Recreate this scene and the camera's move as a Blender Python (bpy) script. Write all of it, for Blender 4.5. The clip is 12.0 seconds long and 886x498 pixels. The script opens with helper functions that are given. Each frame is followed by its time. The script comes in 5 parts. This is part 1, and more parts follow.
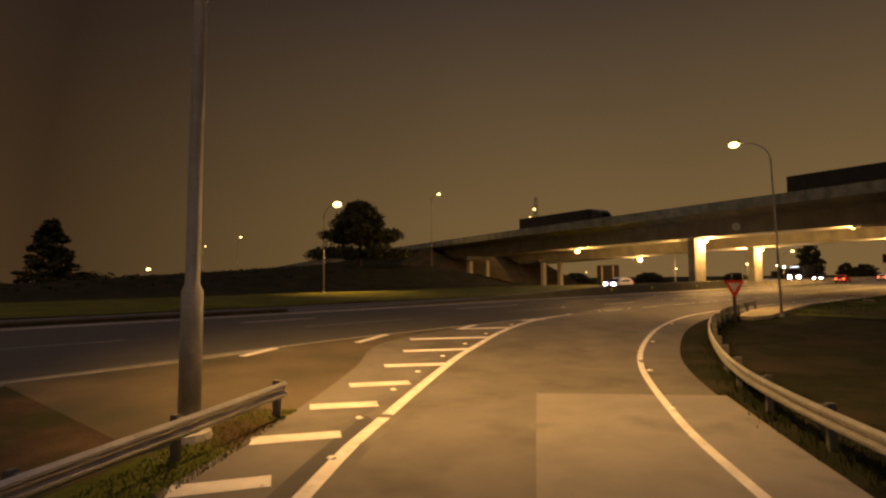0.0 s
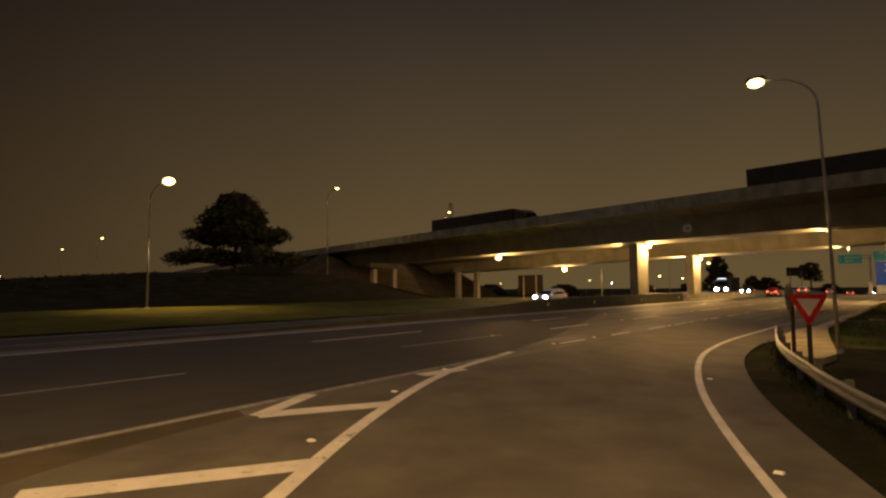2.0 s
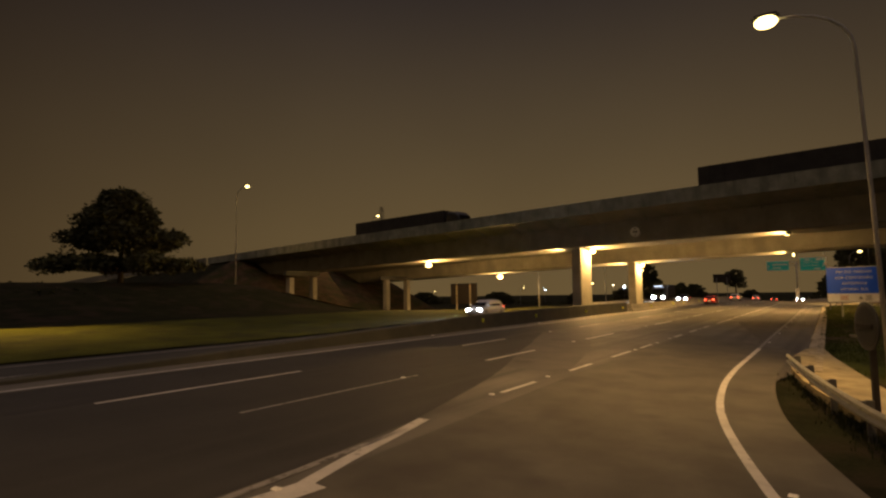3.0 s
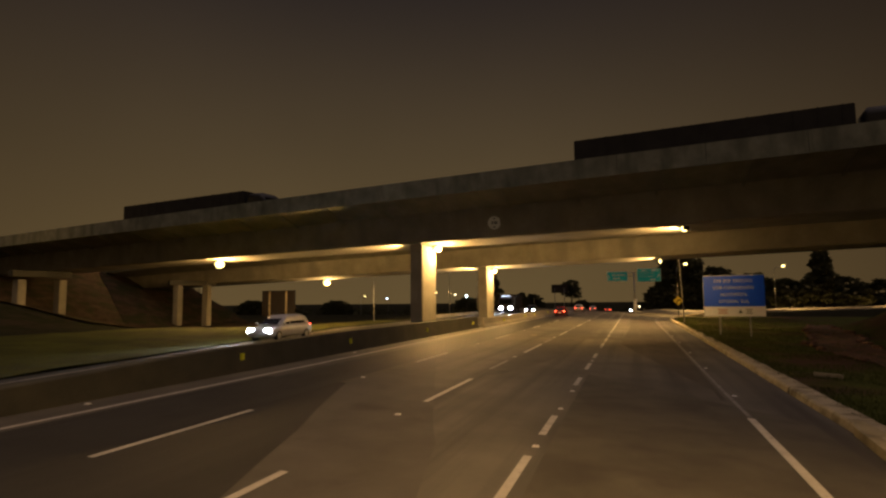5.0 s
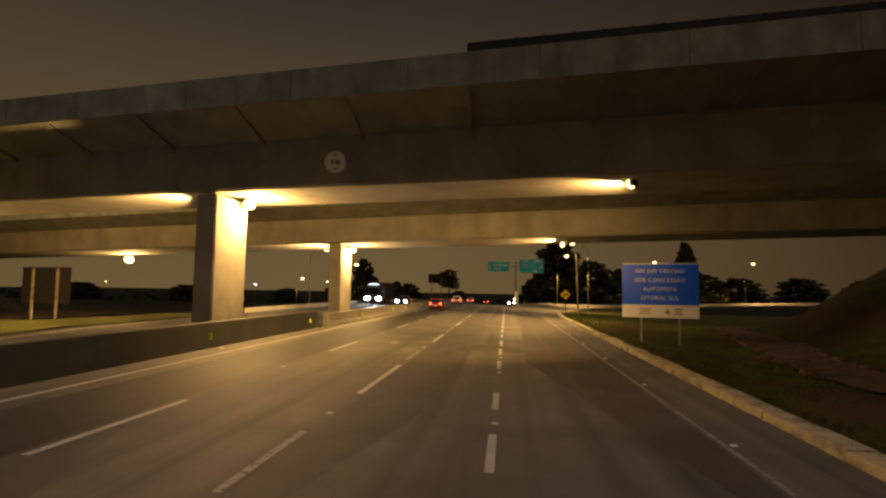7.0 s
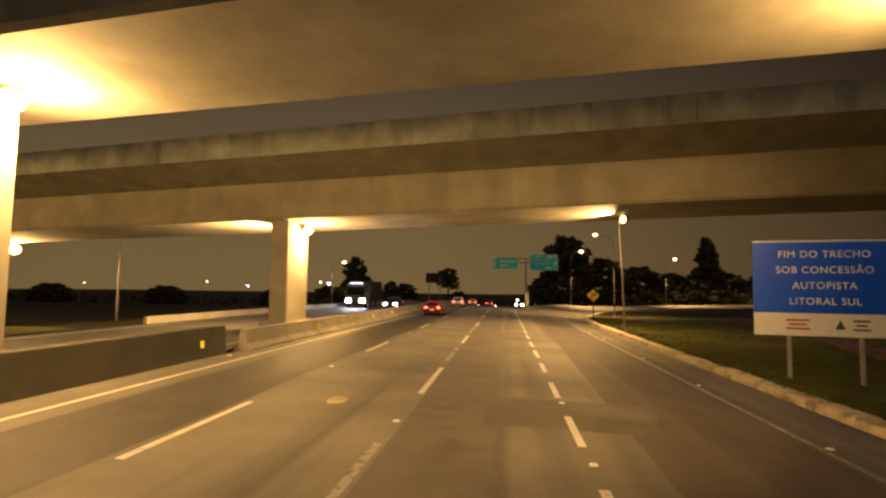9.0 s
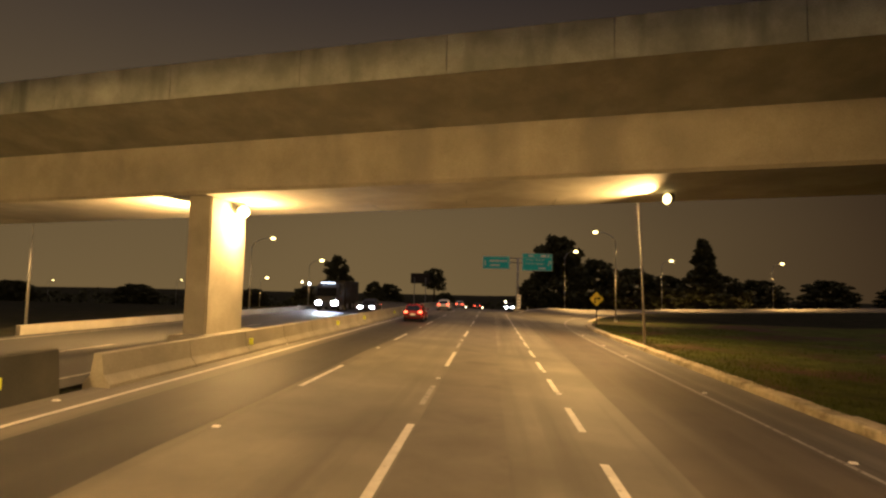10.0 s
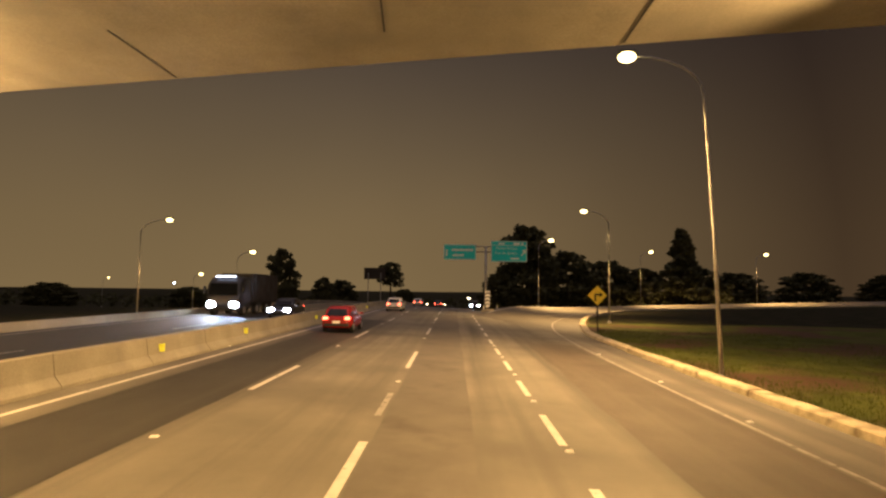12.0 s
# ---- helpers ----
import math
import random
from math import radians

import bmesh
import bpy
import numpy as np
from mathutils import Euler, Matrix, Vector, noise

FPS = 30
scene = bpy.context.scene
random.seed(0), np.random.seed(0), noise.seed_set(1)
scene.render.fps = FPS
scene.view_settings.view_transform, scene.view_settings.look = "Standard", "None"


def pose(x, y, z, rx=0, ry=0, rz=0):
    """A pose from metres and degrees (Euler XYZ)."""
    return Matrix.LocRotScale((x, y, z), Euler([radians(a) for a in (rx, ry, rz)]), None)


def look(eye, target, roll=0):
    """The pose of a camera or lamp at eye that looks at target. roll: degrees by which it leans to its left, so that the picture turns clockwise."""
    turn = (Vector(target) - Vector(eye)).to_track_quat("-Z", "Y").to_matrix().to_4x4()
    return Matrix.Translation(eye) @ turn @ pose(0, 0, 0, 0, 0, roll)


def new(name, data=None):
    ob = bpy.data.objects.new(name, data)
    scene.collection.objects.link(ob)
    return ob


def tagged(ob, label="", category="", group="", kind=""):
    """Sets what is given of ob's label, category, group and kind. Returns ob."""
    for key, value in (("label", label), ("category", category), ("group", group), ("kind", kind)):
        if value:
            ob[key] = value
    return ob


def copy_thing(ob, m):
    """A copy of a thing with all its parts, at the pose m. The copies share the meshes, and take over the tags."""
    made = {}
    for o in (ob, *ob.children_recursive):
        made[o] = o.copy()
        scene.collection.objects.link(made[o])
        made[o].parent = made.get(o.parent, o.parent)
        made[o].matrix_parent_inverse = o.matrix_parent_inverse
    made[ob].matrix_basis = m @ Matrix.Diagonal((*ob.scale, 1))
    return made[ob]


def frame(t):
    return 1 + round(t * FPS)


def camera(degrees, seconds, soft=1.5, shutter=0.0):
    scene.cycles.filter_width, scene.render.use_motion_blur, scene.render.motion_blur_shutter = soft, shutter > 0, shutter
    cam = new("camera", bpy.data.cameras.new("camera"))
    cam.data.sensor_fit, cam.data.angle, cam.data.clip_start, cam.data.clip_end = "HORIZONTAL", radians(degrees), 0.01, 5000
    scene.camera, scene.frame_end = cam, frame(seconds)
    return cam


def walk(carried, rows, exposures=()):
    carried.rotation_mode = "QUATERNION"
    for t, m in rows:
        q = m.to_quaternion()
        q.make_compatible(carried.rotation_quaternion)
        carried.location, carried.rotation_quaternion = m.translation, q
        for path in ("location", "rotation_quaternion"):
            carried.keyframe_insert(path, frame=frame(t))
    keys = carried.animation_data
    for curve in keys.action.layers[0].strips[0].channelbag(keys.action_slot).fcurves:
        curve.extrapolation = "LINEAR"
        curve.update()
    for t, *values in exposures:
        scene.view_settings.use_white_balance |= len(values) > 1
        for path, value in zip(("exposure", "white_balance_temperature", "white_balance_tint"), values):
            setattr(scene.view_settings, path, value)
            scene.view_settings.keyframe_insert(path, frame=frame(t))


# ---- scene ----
cam = camera(76.4, 12.0, soft=2.4)
# <path>
PATH = [
    (0.0, -0.034, -25.970, 2.372, 92.86, 0.85, -40.48),
    (0.5, 2.932, -23.082, 2.286, 93.04, 0.95, -41.85),
    (1.0, 5.977, -20.406, 2.274, 93.12, 0.88, -43.61),
    (1.5, 9.172, -17.819, 2.270, 93.53, 0.75, -46.22),
    (2.0, 12.506, -15.405, 2.272, 93.88, 0.53, -49.13),
    (2.5, 15.922, -13.131, 2.331, 94.37, 0.25, -52.20),
    (3.0, 19.677, -11.186, 2.629, 94.55, 0.90, -55.68),
    (5.0, 35.190, -5.550, 2.783, 95.21, 0.58, -71.34),
    (5.5, 39.161, -4.949, 2.863, 95.30, -0.08, -75.95),
    (6.0, 42.936, -4.608, 2.827, 95.06, 0.08, -80.19),
    (6.5, 46.381, -4.240, 2.765, 94.63, -0.10, -82.65),
    (7.0, 50.221, -3.813, 2.765, 94.14, -0.91, -83.63),
    (9.0, 65.350, -2.162, 2.679, 94.21, -0.73, -83.74),
    (9.5, 69.226, -1.842, 2.727, 94.19, -0.79, -84.10),
    (10.0, 73.190, -1.620, 2.758, 94.33, -1.21, -85.09),
    (10.5, 77.251, -1.560, 2.719, 94.11, -0.81, -86.49),
    (11.0, 81.174, -1.504, 2.719, 93.99, -0.85, -87.61),
    (11.5, 85.095, -1.519, 2.711, 94.15, -0.80, -88.24),
    (12.0, 89.151, -1.551, 2.700, 94.04, -0.70, -88.90),
]
# </path>
EXPOSURES = [(0.0, 0.85, 7300, 16), (0.5, 0.55, 7300, 16), (0.9, 0.12, 6900, 13), (1.3, 0.18, 6500, 10), (2.0, 0.3, 6500, 10), (3.0, 0.44, 6500, 10), (5.0, 0.24, 6500, 10), (5.5, 0.16, 6500, 10),
             (6.5, 0.4, 6500, 10), (7.0, 0.56, 6500, 10), (9.0, 0.8, 6600, 11), (9.5, 1.05, 6400, 12), (10.0, 0.75, 6200, 13), (10.5, 0.7, 6000, 14), (11.5, 0.82, 6300, 12), (12.0, 1.1, 6000, 14)]
walk(cam, [(t, pose(x, y, z, rx, ry, rz)) for t, x, y, z, rx, ry, rz in PATH], EXPOSURES)

# ---------------------------------------------------------------- sky and lamps
SODIUM = (1.0, 0.56, 0.17)
SODIUM_DEEP = (1.0, 0.565, 0.18)
world = bpy.data.worlds.new("night_sky")
scene.world = world
world.use_nodes = True
wn, wl = world.node_tree.nodes, world.node_tree.links
wn.clear()
w_out = wn.new("ShaderNodeOutputWorld")
w_bg = wn.new("ShaderNodeBackground")
w_co = wn.new("ShaderNodeTexCoord")
w_sep = wn.new("ShaderNodeSeparateXYZ")
w_ramp = wn.new("ShaderNodeValToRGB")
w_noise = wn.new("ShaderNodeTexNoise")
w_mix = wn.new("ShaderNodeMix")
w_mix.data_type, w_mix.blend_type = "RGBA", "MULTIPLY"
w_noise.inputs["Scale"].default_value = 1.6
w_noise.inputs["Detail"].default_value = 3
wl.new(w_co.outputs["Generated"], w_sep.inputs[0])
wl.new(w_co.outputs["Generated"], w_noise.inputs["Vector"])
wl.new(w_sep.outputs["Z"], w_ramp.inputs[0])
wl.new(w_ramp.outputs[0], w_mix.inputs["A"])
wl.new(w_noise.outputs["Fac"], w_mix.inputs["B"])
w_mix.inputs["Factor"].default_value = 0.35
w_side = wn.new("ShaderNodeMapRange")
w_side.inputs["From Min"].default_value, w_side.inputs["From Max"].default_value = -1.0, 0.99
w_tone = wn.new("ShaderNodeValToRGB")
w_tone.color_ramp.elements[0].color = (1.2, 1.12, 0.95, 1)
w_tone.color_ramp.elements[1].color = (1.0, 1.0, 0.94, 1)
for pos, col in ((0.42, (0.80, 0.74, 0.66)), (0.754, (0.28, 0.25, 0.26))):
    w_tone.color_ramp.elements.new(pos).color = (*col, 1)
wl.new(w_side.outputs["Result"], w_tone.inputs[0])
w_dot = wn.new("ShaderNodeVectorMath")
w_dot.operation = "DOT_PRODUCT"
w_dot.inputs[1].default_value = (0.90, 0.43, 0.0)
w_dim = wn.new("ShaderNodeMix")
w_dim.data_type, w_dim.blend_type = "RGBA", "MULTIPLY"
w_dim.inputs["Factor"].default_value = 1.0
wl.new(w_co.outputs["Generated"], w_dot.inputs[0])
wl.new(w_dot.outputs["Value"], w_side.inputs["Value"])
wl.new(w_mix.outputs["Result"], w_dim.inputs["A"])
wl.new(w_tone.outputs[0], w_dim.inputs["B"])
wl.new(w_dim.outputs["Result"], w_bg.inputs["Color"])
wl.new(w_bg.outputs[0], w_out.inputs["Surface"])
r = w_ramp.color_ramp
r.elements[0].position, r.elements[0].color = 0.0, (0.052, 0.034, 0.0145, 1)
r.elements[1].position, r.elements[1].color = 1.0, (0.21, 0.17, 0.175, 1)
for pos, col in ((0.10, (0.047, 0.031, 0.0138)), (0.25, (0.034, 0.0232, 0.0122)), (0.5, (0.0140, 0.0105, 0.0095))):
    e = r.elements.new(pos)
    e.color = (*col, 1)
w_bg.inputs["Strength"].default_value = 2.35


def lamp(name, place, power, color=SODIUM, radius=0.15, target=None, cone=150, blend=0.6):
    """A point lamp, or with a target a spot lamp."""
    data = bpy.data.lights.new(name, "SPOT" if target else "POINT")
    data.energy, data.color, data.shadow_soft_size = power, color, radius
    ob = new(name, data)
    if target:
        data.spot_size, data.spot_blend = radians(cone), blend
        ob.matrix_world = look(place, target)
    else:
        ob.location = place
    return ob


# ---------------------------------------------------------------- materials
def material(name, base, rough=0.7, metal=0.0, vary=0.25, scale=3.0, fine=40.0, bump=0.2, bump_size=0.01, spots=None, spec=None, streak=None):
    """A procedural surface: base colour with stains at one scale and grain at another, and fine relief."""
    m = bpy.data.materials.new(name)
    m.use_nodes = True
    n, l = m.node_tree.nodes, m.node_tree.links
    b = n["Principled BSDF"]
    co = n.new("ShaderNodeTexCoord")
    big = n.new("ShaderNodeTexNoise")
    big.inputs["Scale"].default_value, big.inputs["Detail"].default_value = scale, 5
    big.inputs["Roughness"].default_value = 0.62
    small = n.new("ShaderNodeTexNoise")
    small.inputs["Scale"].default_value, small.inputs["Detail"].default_value = fine, 3
    for t in (big, small):
        l.new(co.outputs["Object"], t.inputs["Vector"])
    ramp = n.new("ShaderNodeValToRGB")
    k = vary
    ramp.color_ramp.elements[0].position, ramp.color_ramp.elements[0].color = 0.28, (*[c * (1 - k) for c in base], 1)
    ramp.color_ramp.elements[1].position, ramp.color_ramp.elements[1].color = 0.72, (*[min(1, c * (1 + k)) for c in base], 1)
    l.new(big.outputs["Fac"], ramp.inputs[0])
    mix = n.new("ShaderNodeMix")
    mix.data_type, mix.blend_type = "RGBA", "OVERLAY"
    mix.inputs["Factor"].default_value = min(1.0, vary * 1.15)
    l.new(ramp.outputs[0], mix.inputs["A"])
    l.new(small.outputs["Fac"], mix.inputs["B"])
    out = mix.outputs["Result"]
    if spots:
        colour, size, low, high = spots
        sp = n.new("ShaderNodeTexNoise")
        sp.inputs["Scale"].default_value, sp.inputs["Detail"].default_value = size, 6
        l.new(co.outputs["Object"], sp.inputs["Vector"])
        sr = n.new("ShaderNodeValToRGB")
        sr.color_ramp.elements[0].position, sr.color_ramp.elements[1].position = low, high
        l.new(sp.outputs["Fac"], sr.inputs[0])
        m2 = n.new("ShaderNodeMix")
        m2.data_type = "RGBA"
        l.new(sr.outputs[0], m2.inputs["Factor"])
        l.new(out, m2.inputs["A"])
        m2.inputs["B"].default_value = (*colour, 1)
        out = m2.outputs["Result"]
    if streak:
        stretch, colour, low, high = streak
        mp = n.new("ShaderNodeMapping")
        mp.inputs["Scale"].default_value = stretch
        l.new(co.outputs["Object"], mp.inputs["Vector"])
        st = n.new("ShaderNodeTexNoise")
        st.inputs["Scale"].default_value, st.inputs["Detail"].default_value = 1.0, 4
        l.new(mp.outputs[0], st.inputs["Vector"])
        tr = n.new("ShaderNodeValToRGB")
        tr.color_ramp.elements[0].position, tr.color_ramp.elements[1].position = low, high
        l.new(st.outputs["Fac"], tr.inputs[0])
        m3 = n.new("ShaderNodeMix")
        m3.data_type = "RGBA"
        l.new(tr.outputs[0], m3.inputs["Factor"])
        l.new(out, m3.inputs["A"])
        m3.inputs["B"].default_value = (*colour, 1)
        out = m3.outputs["Result"]
    l.new(out, b.inputs["Base Color"])
    b.inputs["Roughness"].default_value, b.inputs["Metallic"].default_value = rough, metal
    if spec is not None:
        b.inputs["Specular IOR Level"].default_value = spec
    if bump:
        bp = n.new("ShaderNodeBump")
        bp.inputs["Strength"].default_value, bp.inputs["Distance"].default_value = bump, bump_size
        l.new(small.outputs["Fac"], bp.inputs["Height"])
        l.new(bp.outputs[0], b.inputs["Normal"])
    return m


def glow(name, colour, strength):
    m = bpy.data.materials.new(name)
    m.use_nodes = True
    b = m.node_tree.nodes["Principled BSDF"]
    b.inputs["Base Color"].default_value = (*colour, 1)
    b.inputs["Emission Color"].default_value = (*colour, 1)
    b.inputs["Emission Strength"].default_value = strength
    return m


ASPHALT = material("asphalt", (0.162, 0.153, 0.129), 0.72, 0, 0.26, 0.30, 90, 0.6, 0.007, ((0.075, 0.069, 0.062), 0.22, 0.50, 0.78), None, ((0.03, 1.25, 1), (0.068, 0.062, 0.056), 0.46, 0.74))
# asphalt with the darkness of poorly lit lanes put into its colour
ASPHALT_UNLIT = material("asphalt_unlit", (0.037, 0.036, 0.034), 0.72, 0, 0.25, 0.35, 90, 0.6, 0.007, None, None, ((0.03, 1.6, 1), (0.052, 0.050, 0.046), 0.48, 0.78))
ASPHALT_RED = material("asphalt_reddish", (0.080, 0.068, 0.055), 0.7, 0, 0.3, 0.35, 90, 0.6, 0.007, ((0.060, 0.051, 0.042), 0.4, 0.5, 0.72), None, ((0.03, 1.4, 1), (0.110, 0.095, 0.078), 0.5, 0.78))
ASPHALT_RAMP = material("asphalt_ramp", (0.101, 0.093, 0.075), 0.70, 0, 0.28, 0.5, 90, 0.5, 0.006, ((0.064, 0.057, 0.048), 0.8, 0.46, 0.70))
ASPHALT_GORE = material("asphalt_gore", (0.072, 0.055, 0.033), 0.8, 0, 0.3, 0.6, 80, 0.5, 0.008, ((0.034, 0.031, 0.015), 0.35, 0.44, 0.66))
ASPHALT_PATCH = material("asphalt_patch", (0.172, 0.162, 0.146), 0.75, 0, 0.22, 0.6, 80, 0.5, 0.006, ((0.085, 0.08, 0.072), 0.6, 0.55, 0.72))
ASPHALT_GREY = material("asphalt_grey", (0.112, 0.103, 0.091), 0.75, 0, 0.22, 0.6, 80, 0.5, 0.006, ((0.07, 0.064, 0.056), 0.55, 0.56, 0.72))
ASPHALT_DARK = material("asphalt_dark", (0.034, 0.033, 0.032), 0.66, 0, 0.3, 0.5, 90, 0.5, 0.006, None, None, ((0.04, 1.3, 1), (0.050, 0.048, 0.045), 0.52, 0.75))
PAINT = material("road_paint", (0.58, 0.56, 0.52), 0.6, 0, 0.18, 2.0, 60, 0.3, 0.003, ((0.22, 0.21, 0.19), 5.0, 0.62, 0.74))
PAINT_WORN = material("road_paint_worn", (0.30, 0.29, 0.27), 0.65, 0, 0.25, 2.0, 60, 0.3, 0.003, ((0.10, 0.095, 0.085), 6.0, 0.52, 0.66))
CONCRETE = material("concrete", (0.28, 0.26, 0.21), 0.85, 0, 0.25, 0.5, 25, 0.35, 0.006, ((0.20, 0.19, 0.165), 0.30, 0.48, 0.85), None, ((0.55, 0.55, 0.10), (0.18, 0.17, 0.15), 0.52, 0.85))
CONCRETE_OLD = material("concrete_weathered", (0.225, 0.215, 0.175), 0.9, 0, 0.25, 0.7, 30, 0.4, 0.008, ((0.16, 0.158, 0.135), 0.45, 0.46, 0.85), None, ((0.7, 0.7, 0.12), (0.14, 0.142, 0.12), 0.48, 0.85))
CONCRETE_GREEN = material("concrete_greenish", (0.27, 0.283, 0.232), 0.9, 0, 0.3, 0.9, 30, 0.4, 0.008, ((0.13, 0.14, 0.11), 0.5, 0.46, 0.8), None, ((1.2, 1.2, 0.25), (0.10, 0.11, 0.085), 0.5, 0.8))
# the dark of unlit faces is put into this concrete's colour
WALL_DARK = material("concrete_shaded", (0.066, 0.066, 0.054), 0.92, 0, 0.2, 0.7, 30, 0.3, 0.006, ((0.095, 0.09, 0.07), 0.6, 0.48, 0.78))
KERB_MAT = material("kerb_concrete", (0.46, 0.40, 0.27), 0.9, 0, 0.3, 1.6, 40, 0.6, 0.010, ((0.20, 0.17, 0.105), 1.8, 0.50, 0.70))
APRON_MAT = material("apron_concrete", (0.40, 0.34, 0.20), 0.9, 0, 0.25, 0.9, 25, 0.4, 0.01, ((0.22, 0.19, 0.11), 1.2, 0.5, 0.7))
GRASS = material("grass_ground", (0.064, 0.076, 0.014), 0.95, 0, 0.5, 0.6, 12, 0.9, 0.05, ((0.075, 0.046, 0.028), 0.16, 0.48, 0.60), 0.12)
# darker copy of GRASS, with the dark of unlit ground put into its colour
GRASS_SHADED = material("grass_shaded_ground", (0.016, 0.018, 0.008), 0.95, 0, 0.45, 0.8, 12, 0.9, 0.05, ((0.034, 0.026, 0.018), 0.4, 0.5, 0.68), 0.08)
# copy of BLADE, its colour lowered to stand for shade along the rail
BLADE_SHADED = material("grass_blades_shaded", (0.020, 0.025, 0.009), 0.85, 0, 0.35, 1.2, 10, 0, 0.01, None, 0.15)
BLADE = material("grass_blades", (0.066, 0.080, 0.015), 0.8, 0, 0.35, 1.2, 10, 0, 0.01, None, 0.2)
DIRT = material("bare_earth", (0.060, 0.041, 0.025), 0.95, 0, 0.45, 0.8, 18, 0.8, 0.03, ((0.030, 0.034, 0.014), 0.5, 0.46, 0.62), 0.12)
EARTH_RED = material("reddish_earth", (0.115, 0.060, 0.038), 0.95, 0, 0.4, 1.4, 14, 0.9, 0.05, ((0.05, 0.045, 0.02), 0.9, 0.5, 0.66))
STEEL = material("galvanised_steel", (0.42, 0.42, 0.41), 0.45, 0.85, 0.2, 3, 30, 0.1, 0.003)
POLE_MAT = material("pole_steel", (0.34, 0.34, 0.33), 0.55, 0.3, 0.2, 2, 25, 0.1, 0.003)
RAIL_POST = material("weathered_post_steel", (0.13, 0.13, 0.125), 0.6, 0.4, 0.25, 3, 30, 0.1, 0.003)
DARK_METAL = material("dark_metal", (0.05, 0.05, 0.05), 0.5, 0.6, 0.2, 4, 30, 0.1, 0.003)
POST_WOOD = material("dark_post", (0.035, 0.028, 0.022), 0.85, 0, 0.3, 6, 40, 0.3, 0.004)
SIGN_BLUE = material("sign_blue", (0.004, 0.105, 0.98), 0.4, 0, 0.08, 2, 30, 0, 0.001)
SIGN_WHITE = material("sign_white", (0.86, 0.86, 0.85), 0.45, 0, 0.06, 3, 30, 0, 0.001)
SIGN_GREEN = material("sign_green", (0.006, 0.62, 0.70), 0.4, 0, 0.1, 2, 30, 0, 0.001)
SIGN_YELLOW = material("sign_yellow", (0.86, 0.66, 0.05), 0.4, 0, 0.08, 3, 30, 0, 0.001)
SIGN_RED = material("sign_red", (0.62, 0.025, 0.02), 0.45, 0, 0.12, 3, 30, 0, 0.001)
SIGN_BLACK = material("sign_black", (0.012, 0.012, 0.012), 0.5, 0, 0.1, 3, 30, 0, 0.001)
SIGN_BACK = material("sign_back", (0.22, 0.22, 0.22), 0.5, 0.5, 0.2, 3, 30, 0.1, 0.002)
LOGO_RED = material("logo_red", (0.45, 0.16, 0.13), 0.5, 0, 0.1, 3, 30, 0, 0.001)
LOGO_GREY = material("logo_grey", (0.16, 0.18, 0.18), 0.5, 0, 0.1, 3, 30, 0, 0.001)
REFLECTOR = material("reflector_yellow", (0.80, 0.86, 0.06), 0.35, 0, 0.1, 4, 30, 0, 0.001)
STUD_MAT = material("stud_white", (0.80, 0.79, 0.75), 0.3, 0, 0.1, 8, 50, 0, 0.001)
BARK = material("bark", (0.055, 0.042, 0.03), 0.95, 0, 0.4, 4, 25, 0.8, 0.02)
GRASS_MOWN = material("grass_mown", (0.078, 0.084, 0.010), 0.95, 0, 0.4, 0.35, 9, 0.9, 0.05, ((0.050, 0.050, 0.014), 0.5, 0.5, 0.7), 0.15)
# leaf colour lowered below LEAF to stand for the bank lying unlit
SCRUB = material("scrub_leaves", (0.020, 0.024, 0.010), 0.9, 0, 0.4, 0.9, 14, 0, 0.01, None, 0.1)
LEAF = material("foliage", (0.066, 0.070, 0.036), 0.75, 0, 0.45, 0.9, 14, 0, 0.01, None, 0.1)
RUBBER = material("tyre_rubber", (0.018, 0.018, 0.018), 0.85, 0, 0.2, 6, 40, 0.2, 0.003)
RIM = material("wheel_rim", (0.45, 0.45, 0.46), 0.35, 0.8, 0.1, 6, 40, 0, 0.002)
CAR_WHITE = material("white_paint", (0.72, 0.71, 0.68), 0.25, 0, 0.05, 2, 30, 0, 0.001)
CAR_RED = material("red_paint", (0.24, 0.014, 0.012), 0.25, 0, 0.08, 2, 30, 0, 0.001)
CAR_DARK = material("dark_paint", (0.018, 0.019, 0.022), 0.3, 0, 0.1, 2, 30, 0, 0.001)
CAR_GLASS = material("car_glass", (0.012, 0.014, 0.016), 0.08, 0, 0.05, 2, 30, 0, 0.001, None, 0.8)
PLASTIC = material("black_plastic", (0.02, 0.02, 0.02), 0.6, 0, 0.1, 5, 50, 0.1, 0.002)
TARP = material("truck_tarpaulin", (0.045, 0.043, 0.042), 0.8, 0, 0.25, 1.2, 20, 0.3, 0.01, None, 0.15)
LAMP_GLOW = glow("sodium_lens", (1.0, 0.74, 0.26), 5)
HEAD_GLOW = glow("headlamp_lens", (0.78, 0.88, 1.0), 90)
TAIL_GLOW = glow("tail_lamp_lens", (1.0, 0.10, 0.04), 6)
SMALL_GLOW = glow("distant_lamp_lens", (1.0, 0.80, 0.45), 8)
BLUE_GLOW = glow("cool_lamp_lens", (0.62, 0.80, 1.0), 25)
BAR_GLOW = glow("roof_lamp_lens", (0.75, 0.86, 1.0), 3)

